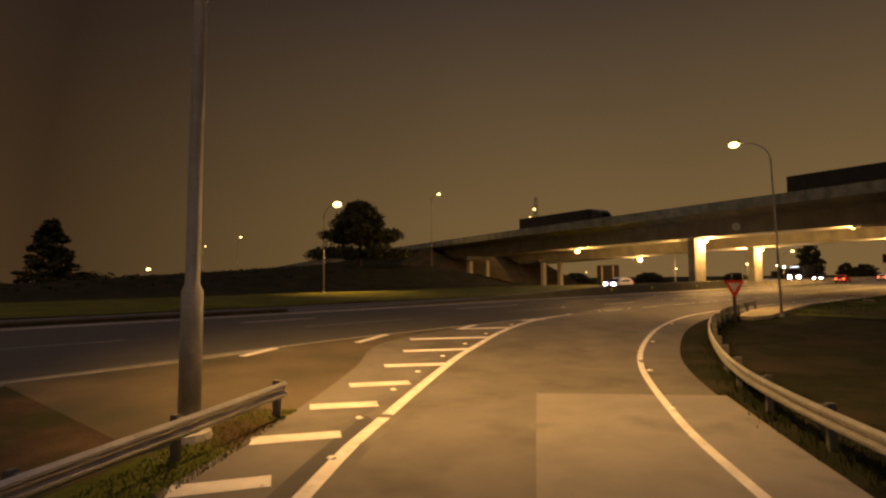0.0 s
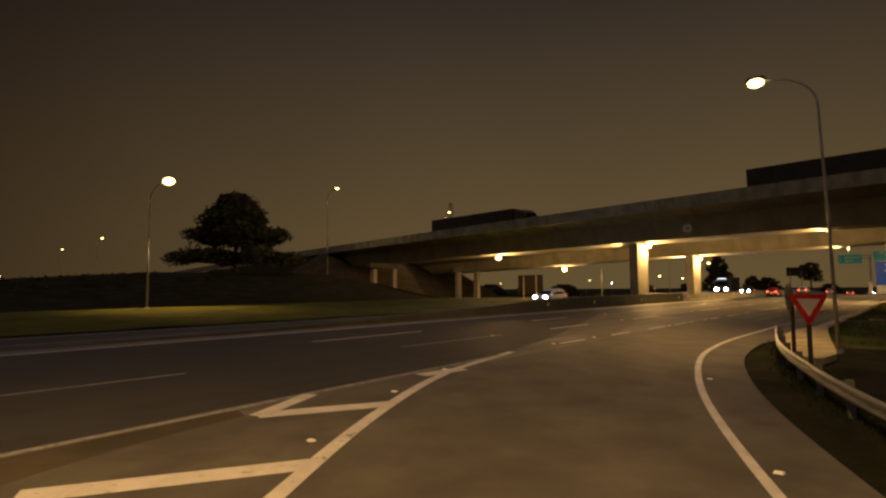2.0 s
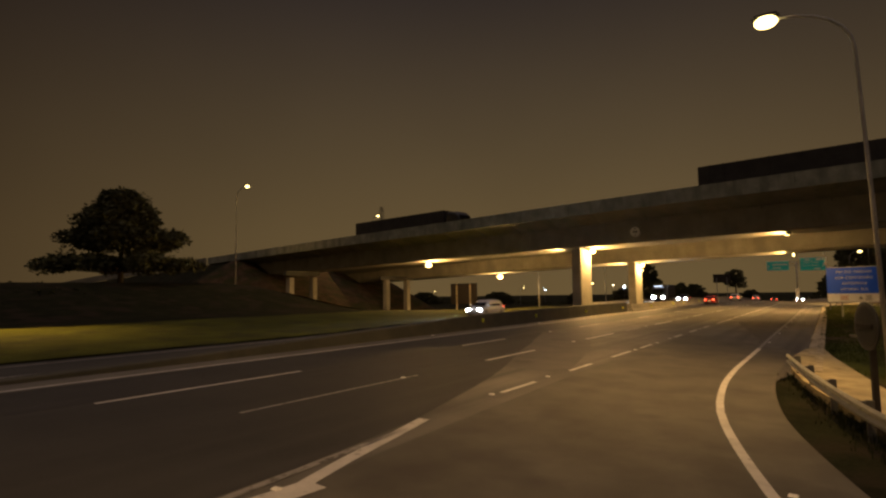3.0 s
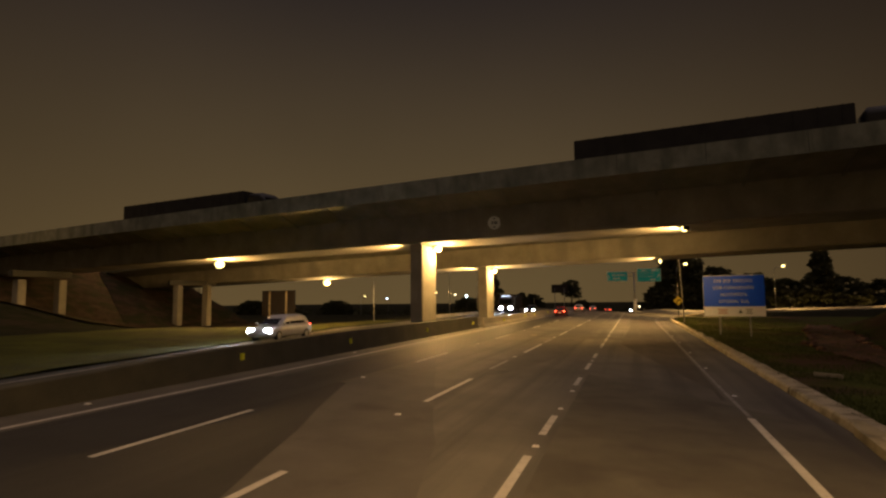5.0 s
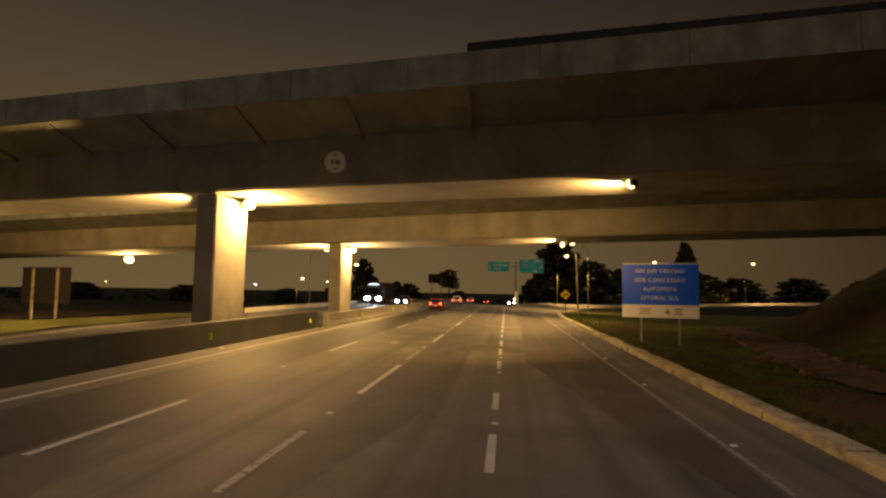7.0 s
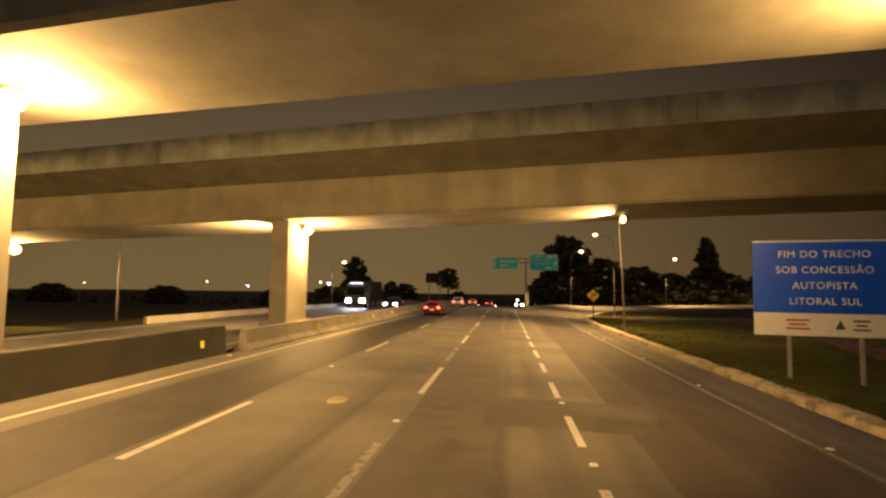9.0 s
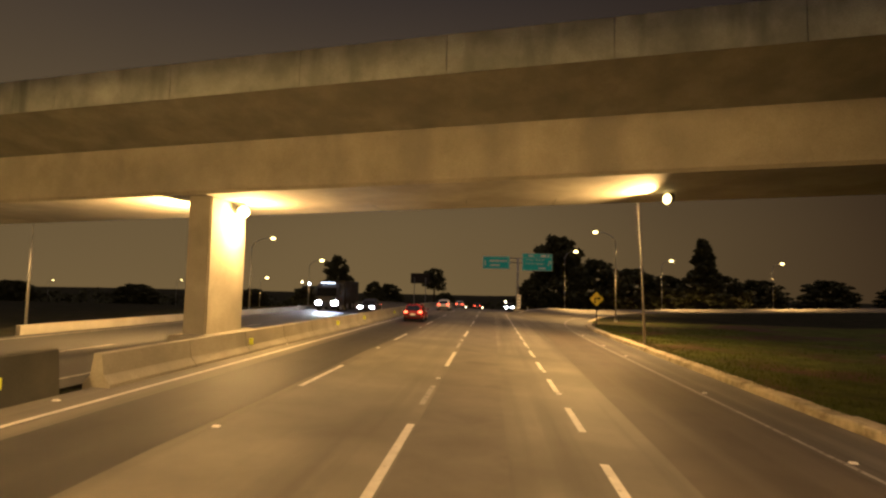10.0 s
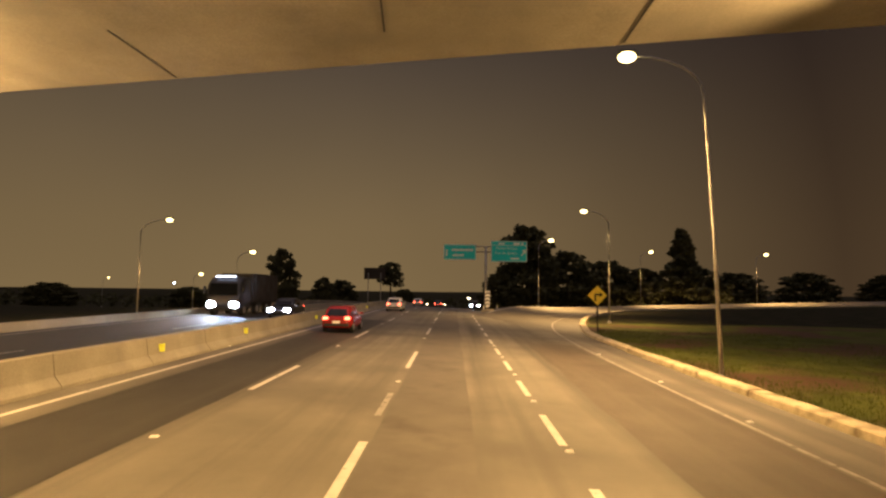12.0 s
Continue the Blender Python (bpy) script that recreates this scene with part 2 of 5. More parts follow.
# ---------------------------------------------------------------- mesh helpers


def part(name, bm, mat, parent=None, label="", smooth=False):
    """Links a bmesh (or a ready mesh) as one mesh object, under a parent where there is one."""
    if isinstance(bm, bmesh.types.BMesh):
        me = bpy.data.meshes.new(name)
        bm.normal_update()
        bm.to_mesh(me)
        bm.free()
    else:
        me = bm
    if mat and not me.materials:
        me.materials.append(mat)
    if smooth:
        for p in me.polygons:
            p.use_smooth = True
    ob = new(name, me)
    if parent:
        ob.parent = parent
    if label:
        ob["label"] = label
    return ob


def empty(name, m=None):
    ob = new(name)
    ob.empty_display_size = 0.2
    if m is not None:
        ob.matrix_world = m
    return ob


def box(bm, c, s, bevel=0.0, rz=0.0):
    """A bevelled box of size s round c, turned by rz degrees."""
    m = pose(*c, 0, 0, rz) @ Matrix.Diagonal((*s, 1))
    made = bmesh.ops.create_cube(bm, size=1, matrix=m)
    if bevel:
        edges = list({e for v in made["verts"] for e in v.link_edges})
        bmesh.ops.bevel(bm, geom=edges, offset=bevel, segments=2, affect="EDGES")
    return bm


def boxed(c, s, bevel=0.0, rz=0.0):
    return box(bmesh.new(), c, s, bevel, rz)


def cyl(bm, a, b, r0, r1=None, n=12):
    """A capped, tapered round bar from a to b."""
    a, b = Vector(a), Vector(b)
    r1 = r0 if r1 is None else r1
    m = Matrix.Translation((a + b) / 2) @ (b - a).to_track_quat("Z", "Y").to_matrix().to_4x4()
    bmesh.ops.create_cone(bm, cap_ends=True, segments=n, radius1=r0, radius2=r1, depth=(b - a).length, matrix=m)
    return bm


def tube(points, radii, n=10):
    """A round bar along a bent line."""
    bm = bmesh.new()
    pts = [Vector(p) for p in points]
    rings = []
    for i, p in enumerate(pts):
        d = (pts[min(i + 1, len(pts) - 1)] - pts[max(i - 1, 0)]).normalized()
        q = d.to_track_quat("Z", "Y")
        rings.append([bm.verts.new(p + q @ Vector((radii[i] * math.cos(2 * math.pi * k / n), radii[i] * math.sin(2 * math.pi * k / n), 0))) for k in range(n)])
    for a, b in zip(rings, rings[1:]):
        for k in range(n):
            bm.faces.new((a[k], a[(k + 1) % n], b[(k + 1) % n], b[k]))
    bm.faces.new(rings[0][::-1])
    bm.faces.new(rings[-1])
    return bm


def smooth_line(points, step=1.0):
    """Points about step apart along a Catmull-Rom line through the given (x, y)."""
    pts = [Vector((*p, 0)) for p in points]
    pts = [2 * pts[0] - pts[1]] + pts + [2 * pts[-1] - pts[-2]]
    out = []
    for a, b, c, d in zip(pts, pts[1:], pts[2:], pts[3:]):
        n = max(1, int((c - b).length / step))
        for i in range(n):
            t = i / n
            p = 0.5 * (2 * b + (c - a) * t + (2 * a - 5 * b + 4 * c - d) * t * t + (3 * b - a - 3 * c + d) * t ** 3)
            out.append((p.x, p.y))
    out.append((pts[-2].x, pts[-2].y))
    return out


def offset_line(line, d):
    """The line moved d to its left."""
    out = []
    for i, (x, y) in enumerate(line):
        a, b = line[max(i - 1, 0)], line[min(i + 1, len(line) - 1)]
        tx, ty = b[0] - a[0], b[1] - a[1]
        k = math.hypot(tx, ty) or 1
        out.append((x - ty / k * d, y + tx / k * d))
    return out


def sweep(profile, line, height, closed=True, caps=True):
    """Sweeps a profile of (offset to the left, z) along a line over a height function."""
    bm = bmesh.new()
    rows = []
    for i, (x, y) in enumerate(line):
        a, b = line[max(i - 1, 0)], line[min(i + 1, len(line) - 1)]
        tx, ty = b[0] - a[0], b[1] - a[1]
        k = math.hypot(tx, ty) or 1
        nx, ny = -ty / k, tx / k
        rows.append([bm.verts.new((x + nx * o, y + ny * o, height(x + nx * o, y + ny * o) + z)) for o, z in profile])
    n = len(profile)
    for a, b in zip(rows, rows[1:]):
        for k in range(n if closed else n - 1):
            bm.faces.new((a[k], b[k], b[(k + 1) % n], a[(k + 1) % n]))
    if closed and caps:
        bm.faces.new(rows[0])
        bm.faces.new(rows[-1][::-1])
    bmesh.ops.recalc_face_normals(bm, faces=bm.faces[:])
    return bm


def ribbon(left, right, height, dz=0.0, across=1):
    """A sheet between two lines with equally many points."""
    bm = bmesh.new()
    rows = []
    for (x0, y0), (x1, y1) in zip(left, right):
        row = []
        for k in range(across + 1):
            f = k / across
            x, y = x0 + (x1 - x0) * f, y0 + (y1 - y0) * f
            row.append(bm.verts.new((x, y, height(x, y) + dz)))
        rows.append(row)
    for a, b in zip(rows, rows[1:]):
        for k in range(across):
            bm.faces.new((a[k], a[k + 1], b[k + 1], b[k]))
    bmesh.ops.recalc_face_normals(bm, faces=bm.faces[:])
    if bm.faces and sum(f.normal.z for f in bm.faces) < 0:
        bmesh.ops.reverse_faces(bm, faces=bm.faces[:])
    return bm


def lettering(name, text, size, mat, parent, m, label=""):
    """Words as a thin solid, centred at the pose m."""
    cu = bpy.data.curves.new(name, "FONT")
    cu.body, cu.size, cu.extrude, cu.align_x, cu.align_y = text, size, 0.004, "CENTER", "CENTER"
    cu.space_character = 1.12
    tmp = bpy.data.objects.new(name, cu)
    me = bpy.data.meshes.new_from_object(tmp)
    bpy.data.objects.remove(tmp)
    full = bmesh.new()
    full.from_mesh(me)
    # islands of faces, gathered into letters where they overlap along the line
    islands, seen = [], set()
    for f in full.faces:
        if f in seen:
            continue
        todo, isle = [f], []
        seen.add(f)
        while todo:
            g = todo.pop()
            isle.append(g)
            for e in g.edges:
                for h in e.link_faces:
                    if h not in seen:
                        seen.add(h)
                        todo.append(h)
        xs = [v.co.x for g in isle for v in g.verts]
        islands.append([min(xs), max(xs), isle])
    islands.sort(key=lambda i: i[0])
    letters = []
    for lo, hi, isle in islands:
        if letters and lo < letters[-1][1] - 0.2 * (hi - lo):
            letters[-1][1] = max(hi, letters[-1][1])
            letters[-1][2] += isle
        else:
            letters.append([lo, hi, list(isle)])
    for lo, hi, isle in letters:
        bm = bmesh.new()
        at = {}
        for g in isle:
            for v in g.verts:
                if v not in at:
                    at[v] = bm.verts.new(v.co)
            bm.faces.new([at[v] for v in g.verts])
        part("letter", bm, mat, parent, label).matrix_local = m
    full.free()


# ---------------------------------------------------------------- the lie of the land
FALL = 0.035


def grade(x, y):
    """The road plane: it falls to the kerb side, and dips away beyond a crest."""
    z = FALL * max(-16.0, min(24.0, y))
    if x > 150:
        d = min(x, 200) - 150
        z -= 0.0004 * d * d
        if x > 200:
            z -= 0.04 * (min(x, 650) - 200)
        # the exit road climbs away from the motorway
        z += 0.03 * max(0.0, min(90.0, -20 - y)) * min(1.0, (x - 150) / 35)
    return z


def dip(y):
    """How far the overpass lies below its height over the motorway."""
    return 0.007 * y + (0.00006 * y * y if y > 0 else 0.0)


def deck(y):
    """Height of the overpass roadway."""
    return 10.12 - dip(y)


def land(x, y):
    """Ground with the embankments of the overpass."""
    z = grade(x, y)
    u = abs(x - (87 + 0.145 * y))
    side = max(0.0, u - 17) / 1.9
    if y > 10:
        e = deck(y) - 0.3 - side - max(0.0, 74 - y) / 2.1
    else:
        e = deck(y) - 0.3 - side - max(0.0, y + 42) / 1.6
    # shallow hollow beyond the opposite carriageway
    a, b = max(0.0, min(1.0, (y - 19) / 14)), max(0.0, min(1.0, (x - 68) / 22))
    z -= 1.45 * a * a * (3 - 2 * a) * b * b * (3 - 2 * b)
    # low bank in front of the embankment
    f = max(0.0, min(1.0, (x - 6) / 60))
    d = math.hypot(x - (6 + 60 * f), y - (64 - 5 * f))
    b = max(0.0, 1 - d / 25)
    z += (1.5 + 2.2 * min(1.0, f * 1.6)) * b * b * (3 - 2 * b)
    return max(z, e)


L0, L1, L2, L3, R_EDGE = 6.84, 3.5, 0.0, -3.57, -8.15
RAMP_RIGHT = [(-13.5, -46.5), (-5.5, -36.8), (2.0, -28.7), (8.39, -22.57), (11.53, -19.87), (16.4, -16.33), (21.1, -13.72), (27.3, -11.02), (33.5, -9.15), (38.2, -8.45), (42.5, -8.24), (47, -8.24), (51.5, -8.24)]
RAMP_LEFT = [(-19.4, -43), (-10.4, -33), (-2.9, -25.1), (3.67, -18.69), (6.77, -16.04), (12.34, -11.87), (15.4, -9.85), (20.0, -7.05), (24.8, -4.85), (29.9, -3.65)]
GORE_LEFT = [(-70, -9.4), (-30, -8.2), (0.8, -7.1), (11, -5.25), (18.5, -4.6), (29, -3.85)]
RAIL_RIGHT = [(-6, -41.5), (1, -33), (6, -27.5), (10.1, -23.4), (14.5, -20.0), (20.7, -16.65), (26, -14.2), (30, -12.75), (34, -11.55), (38.5, -10.6), (42.5, -9.9)]
EXIT_INNER = [(120, -10.4), (128, -10.7), (134, -11.7), (145, -14), (160, -18.2), (175, -24.5), (190, -34), (202, -49), (209, -75), (212, -140)]
EXIT_OUTER = [(152, -3.9), (158, -5.2), (166, -8), (178, -14), (192, -22.5), (205, -34), (215, -49), (221, -75), (224, -140)]


def resample(line, n):
    """n points at even steps along a line."""
    d = [0.0]
    for a, b in zip(line, line[1:]):
        d.append(d[-1] + math.hypot(b[0] - a[0], b[1] - a[1]))
    xs, ys = [p[0] for p in line], [p[1] for p in line]
    at = np.linspace(0, d[-1], n)
    return list(zip(np.interp(at, d, xs).tolist(), np.interp(at, d, ys).tolist()))


def steps(a, b, s):
    return np.arange(a, b, s).tolist()


# ---------------------------------------------------------------- ground and carriageways
gx = steps(-2500, -200, 300) + steps(-200, -20, 15) + steps(-20, 150, 2.5) + steps(150, 320, 6) + steps(320, 700, 30) + steps(700, 4001, 300)
gy = steps(-3000, -300, 300) + steps(-300, -100, 20) + steps(-100, 130, 2.5) + steps(130, 320, 8) + steps(320, 3001, 160)
verts = [(x, y, land(x, y) - 0.07) for x in gx for y in gy]
ny = len(gy)
faces = [(i * ny + j, (i + 1) * ny + j, (i + 1) * ny + j + 1, i * ny + j + 1) for i in range(len(gx) - 1) for j in range(ny - 1)]
me = bpy.data.meshes.new("ground")
me.from_pydata(verts, [], faces)
ground = part("ground", me, GRASS_SHADED, smooth=True)
tagged(ground, "rough grass ground, coloured as unlit, with earth slopes under the overpass", "ground", kind="structure")

road_x = steps(-140, 150, 4) + steps(150, 660, 8)
right_y = [float(np.interp(x, [-140, -70, -30, 0.8, 11, 18.5, 28, 42], [-11.6, -9.9, -8.7, -7.6, -5.8, -5.2, -5.0, -10.2])) for x in road_x]
right_y = [v if x < 150 else -4.4 for x, v in zip(road_x, right_y)]
road = part("road", ribbon([(x, 7.95) for x in road_x], list(zip(road_x, right_y)), grade, 0.0, 6), ASPHALT)
tagged(road, "worn grey asphalt motorway carriageway with darker patches", "road", kind="structure")

# opposite lanes get the darkened asphalt colour because they lie unlit
opp_edge = [12.3 + 5.2 * max(0, min(1, (x - 42) / 34)) for x in road_x]
opposite = part("road", ribbon(list(zip(road_x, opp_edge)), [(x, 8.45) for x in road_x], grade, 0.0, 4), ASPHALT_UNLIT)
tagged(opposite, "asphalt carriageway for the opposite direction beyond the barrier, coloured as unlit", "road", kind="structure")

strip_x = steps(-60, 92, 2)
strip = part("verge", ribbon([(x, 31.0 + 0.8 * noise.noise((x * 0.12, 4, 0))) for x in strip_x], [(x, 12.6 + 5.2 * max(0, min(1, (x - 42) / 34))) for x in strip_x], lambda x, y: land(x, y) + 0.06 * noise.noise((x * 0.4, y * 0.4, 0)), 0.04, 8), GRASS_MOWN, smooth=True)
tagged(strip, "yellow-green mown grass verge beyond the opposite carriageway", "verge", kind="structure")

# bank sheet made dark by colour where no lamp light reaches
bank_x = steps(-140, 73, 3)
bank = part("bank", ribbon([(x, 84) for x in bank_x], [(x, 30.5 + 0.8 * noise.noise((x * 0.12, 4, 0))) for x in bank_x], lambda x, y: land(x, y) + 0.08 * noise.noise((x * 0.4, y * 0.4, 0)), 0.05, 24), GRASS_SHADED, smooth=True)
tagged(bank, "grass bank below the embankment, its unlit dark put into the colour", "bank", kind="structure")

slope_x = steps(73.5, 114, 1.5)
slope = part("slope", ribbon([(x, 76) for x in slope_x], [(x, 40.5 + 1.2 * noise.noise((x * 0.2, 6, 0))) for x in slope_x], lambda x, y: land(x, y) + 0.12 * noise.noise((x * 0.3, y * 0.3, 5)), 0.09, 24), DIRT, smooth=True)
tagged(slope, "bare brown earth slope rising to the bridge abutment", "slope", kind="structure")

HATCH_EDGE = [(-22, -44), (-11.5, -31.8), (-4, -22.9), (2.0, -17.35), (5.8, -14.15), (9.4, -10.7), (12.7, -7.1), (18.4, -5.2), (29, -4.4), (42, -3.9), (58, -3.75)]
ramp_l = resample(smooth_line(HATCH_EDGE, 1.0), 90)
ramp_r = resample(offset_line(smooth_line(RAMP_RIGHT, 1.0), -1.35), 90)
ramp = part("road", ribbon(ramp_l, ramp_r, grade, 0.006, 6), ASPHALT_RAMP)
tagged(ramp, "curved asphalt slip road joining the motorway", "slip road", kind="structure")
patch_l = resample(smooth_line([(-8, -33.4), (0.0, -26.0), (5.71, -21.05), (10.94, -16.65)], 1.0), 24)
patch_r = resample(smooth_line([(-3.5, -36.0), (3, -29.0), (9.6, -23.4), (13.9, -20.0)], 1.0), 24)
patch = part("road_patch", ribbon(patch_l, patch_r, grade, 0.011, 3), ASPHALT_PATCH)
tagged(patch, "paler resurfaced asphalt strip on the slip road", "road patch", kind="structure")
grey_l = resample(offset_line(smooth_line([(-13, -36), (-2.9, -25.1), (3.67, -18.69), (6.77, -16.04), (10.6, -13.1)], 1.0), -0.35), 24)
grey_r = resample(smooth_line([(-9.4, -36.6), (0.0, -26.04), (5.71, -21.1), (11.2, -16.5)], 1.0), 24)
grey = part("road_patch", ribbon(grey_l, grey_r, grade, 0.009, 3), ASPHALT_GREY)
tagged(grey, "grey resurfaced asphalt strip along the slip road's inner side", "road patch", kind="structure")
hatch_l = resample(smooth_line([(-11.5, -31.8), (-4, -22.9), (2.0, -17.35), (5.8, -14.15), (9.4, -10.7), (12.0, -7.9)], 1.0), 40)
hatch_r = resample(offset_line(smooth_line([(-10.4, -33), (-2.9, -25.1), (3.67, -18.69), (6.77, -16.04), (12.34, -11.87), (14.6, -10.35)], 1.0), 0.4), 40)
hatch_strip = part("road_patch", ribbon(hatch_l, hatch_r, grade, 0.008, 3), ASPHALT_GREY)
tagged(hatch_strip, "pale paved strip under the diagonal hatching", "road patch", kind="structure")
rail_verge_l = resample(offset_line(smooth_line([(-17.4, -38), (-11.4, -30.5), (-5.4, -23.5), (-1.0, -19.0), (1.99, -16.75), (5.2, -14.65)], 1.0), 0.9), 30)
rail_verge_r = resample(smooth_line([(-17.0, -38.6), (-11.5, -31.85), (-4, -22.95), (2.0, -17.4), (5.7, -14.25)], 1.0), 30)
rail_verge = part("verge", ribbon(rail_verge_l, rail_verge_r, grade, 0.012, 2), GRASS)
tagged(rail_verge, "short green grass strip along the gore's guard rail", "verge", kind="structure")
seam = smooth_line([(11.3, -14.6), (11.9, -15.3), (12.5, -15.8), (12.9, -16.1)], 0.2)
seam_patch = part("road_patch", ribbon([(x + 0.16 + 0.14 * noise.noise((x * 2.3, y * 1.9, 4)), y + 0.18) for x, y in seam], [(x - 0.16 + 0.14 * noise.noise((x * 2.1, y * 2.1, 7)), y - 0.18) for x, y in seam], grade, 0.014, 1), ASPHALT_RAMP)
tagged(seam_patch, "ragged darker asphalt joint across the slip road", "road patch", kind="structure")
patch2 = part("road_patch", ribbon(resample(offset_line(smooth_line(RAMP_LEFT[1:5], 1.0), 0.10), 20), resample(offset_line(smooth_line(RAMP_LEFT[1:5], 1.0), 0.48), 20), grade, 0.010, 1), ASPHALT_DARK)
tagged(patch2, "dark asphalt joint strip beside the slip road's edge line", "road patch", kind="structure")

lane_patch = part("road_patch", ribbon([(x, 6.2) for x in steps(18, 138, 4)], [(x, 3.75 + 0.10 * noise.noise((x * 0.3, 0, 0))) for x in steps(18, 138, 4)], grade, 0.0095, 1), ASPHALT_DARK)
tagged(lane_patch, "darker resurfaced asphalt of the inner lane", "road patch", kind="structure")
# dark sheet and grey step: the dim stretch before the merge, put into colour
for shift, lift, surface, words in ((0, 0.006, ASPHALT_UNLIT, "dark older asphalt of the motorway before the merge"), (9, 0.0025, ASPHALT_GREY, "greyer asphalt between the older surface and the newer one")):
    dim_x = steps(-140, 54 + shift, 2)
    dim_y = [float(np.interp(x - shift, [-140, -70, -30, 0.8, 11, 18.5, 29, 36, 44, 54], [-10.5, -9.1, -7.9, -6.8, -5.0, -4.4, -3.7, -2.0, 0.8, 4.2])) + 0.15 * noise.noise((x * 0.4, shift, 0)) for x in dim_x]
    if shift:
        dim_x, dim_y = zip(*[(x, y) for x, y in zip(dim_x, dim_y) if x > 36])
    lane_patch = part("road_patch", ribbon([(x, 6.6) for x in dim_x], list(zip(dim_x, dim_y)), grade, lift, 4), surface)
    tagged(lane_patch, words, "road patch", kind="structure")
lane_patch = part("road_patch", ribbon([(x, -0.12) for x in steps(56, 150, 2)], [(x, -0.3 - 1.65 * min(1.0, (x - 55) / 8) + 0.15 * noise.noise((x * 0.2, 9, 0))) for x in steps(56, 150, 2)], grade, 0.004, 1), ASPHALT_GREY)
tagged(lane_patch, "slightly darker asphalt strip along a wheel path", "road patch", kind="structure")
lane_patch = part("road_patch", ribbon([(x, max(-7.9, -4.3 - 0.02 * (x - 58) - 0.2 * max(0, 74 - x)) + 0.14 * noise.noise((x * 0.35, 5, 0))) for x in steps(54, 122, 2)], [(x, -8.05) for x in steps(54, 122, 2)], grade, 0.008, 1), ASPHALT_RED)
tagged(lane_patch, "darker asphalt strip of the merging lane", "road patch", kind="structure")

# darker patch that ends in a straight edge across the lane
lane_patch = part("road_patch", ribbon([(77.2, -1.75), (78.6, -1.72), (80.3, -1.7)], [(77.2, -4.9), (78.6, -5.6), (80.35, -5.95)], grade, 0.010, 2), ASPHALT_RAMP)
tagged(lane_patch, "darker asphalt patch with a straight cross edge", "road patch", kind="structure")
# small pale oval laid on the asphalt
bm = bmesh.new()
bm.faces.new([bm.verts.new((78.5 + (0.42 + 0.05 * math.sin(3 * a)) * math.cos(a), 1.75 + 0.23 * math.sin(a), grade(78.5, 1.75 + 0.23 * math.sin(a)) + 0.012)) for a in [2 * math.pi * k / 20 for k in range(20)]])
tagged(part("road_patch", bm, KERB_MAT), "small pale oval spot on the asphalt", "road patch", kind="structure")

gore_l = resample(offset_line(smooth_line(GORE_LEFT[:4], 1.0), -0.35), 50)
gore_r = resample(smooth_line(HATCH_EDGE[:7], 1.0), 50)
gore = part("gore_island", ribbon(gore_l, gore_r, grade, -0.004, 5), DIRT)
tagged(gore, "bare brown earth and thin grass between slip road and motorway", "verge", kind="structure")

verge_l = ramp_r[:66]
verge_r = offset_line(ramp_r, -15)[:66]
side_verge = part("verge", ribbon(verge_l, verge_r, lambda x, y: land(x, y) + 0.05 * noise.noise((x * 0.6, y * 0.6, 2)), -0.02, 8), GRASS_SHADED, smooth=True)
tagged(side_verge, "rough grass verge outside the curved guard rail, coloured as unlit", "verge", kind="structure")
nose_l = resample(offset_line(smooth_line(GORE_LEFT[2:5], 1.0), -0.1), 30)
nose_r = resample(smooth_line([(2.6, -16.5)] + HATCH_EDGE[4:8], 1.0), 30)
nose = part("road", ribbon(nose_l, nose_r, grade, 0.002, 4), ASPHALT_GORE)
tagged(nose, "brownish worn asphalt of the gore between the painted lines", "road", kind="structure")

exit_i = resample(smooth_line(EXIT_INNER, 2.0), 60)
exit_o = resample(smooth_line(EXIT_OUTER, 2.0), 60)


def exit_grade(x, y):
    """The exit road: banked up towards its outer side in the bend."""
    d = min(math.hypot(x - a, y - b) for a, b in exit_i)
    f = max(0.0, min(1.0, (x - 150) / 28))
    return grade(x, y) + 0.085 * min(d, 12.0) * f * f * (3 - 2 * f)


exit_road = part("road", ribbon(exit_o, exit_i, exit_grade, 0.006, 6), ASPHALT_RAMP)
tagged(exit_road, "asphalt exit road curving away round a grass field", "slip road", kind="structure")
wedge = part("road", ribbon([(x, -4.3) for x in steps(118, 168, 2)], [(x, min(-4.4, -10.4 + max(0, x - 150) * 0.33)) for x in steps(118, 168, 2)], grade, 0.003, 3), ASPHALT)
tagged(wedge, "asphalt taper where the exit road leaves the motorway", "road", kind="structure")

# grass field inside the kerb
KERB_LINE = smooth_line([(42.5, -10.3), (60, -10.3), (90, -10.35), (110, -10.35)] + EXIT_INNER, 1.5)
n_k = len(KERB_LINE)
field_out = offset_line(KERB_LINE, -0.29)
field_in = [(42.5 + 70 * i / n_k, -60 - 60 * i / n_k) for i in range(n_k)]


def field_height(x, y):
    return land(x, y) - 0.06 + 0.16 * max(0.0, min(1.0, (x - 43) / 9)) - 0.5 * max(0.0, min(1.0, (x - 138) / 25)) + 0.10 * noise.noise((x * 0.13, y * 0.13, 3))


bm = bmesh.new()
rows = []
for (x0, y0), (x1, y1) in zip(field_out, field_in):
    rows.append([])
    for k in range(22):
        f = (k / 21) ** 1.6
        x, y = x0 + (x1 - x0) * f, y0 + (y1 - y0) * f
        rows[-1].append(bm.verts.new((x, y, field_height(x, y) + 0.03 * noise.noise((x * 1.1, y * 1.1, 0)) if k else grade(x, y) + 0.11 * max(0.0, min(1.0, (x - 43) / 6)))))
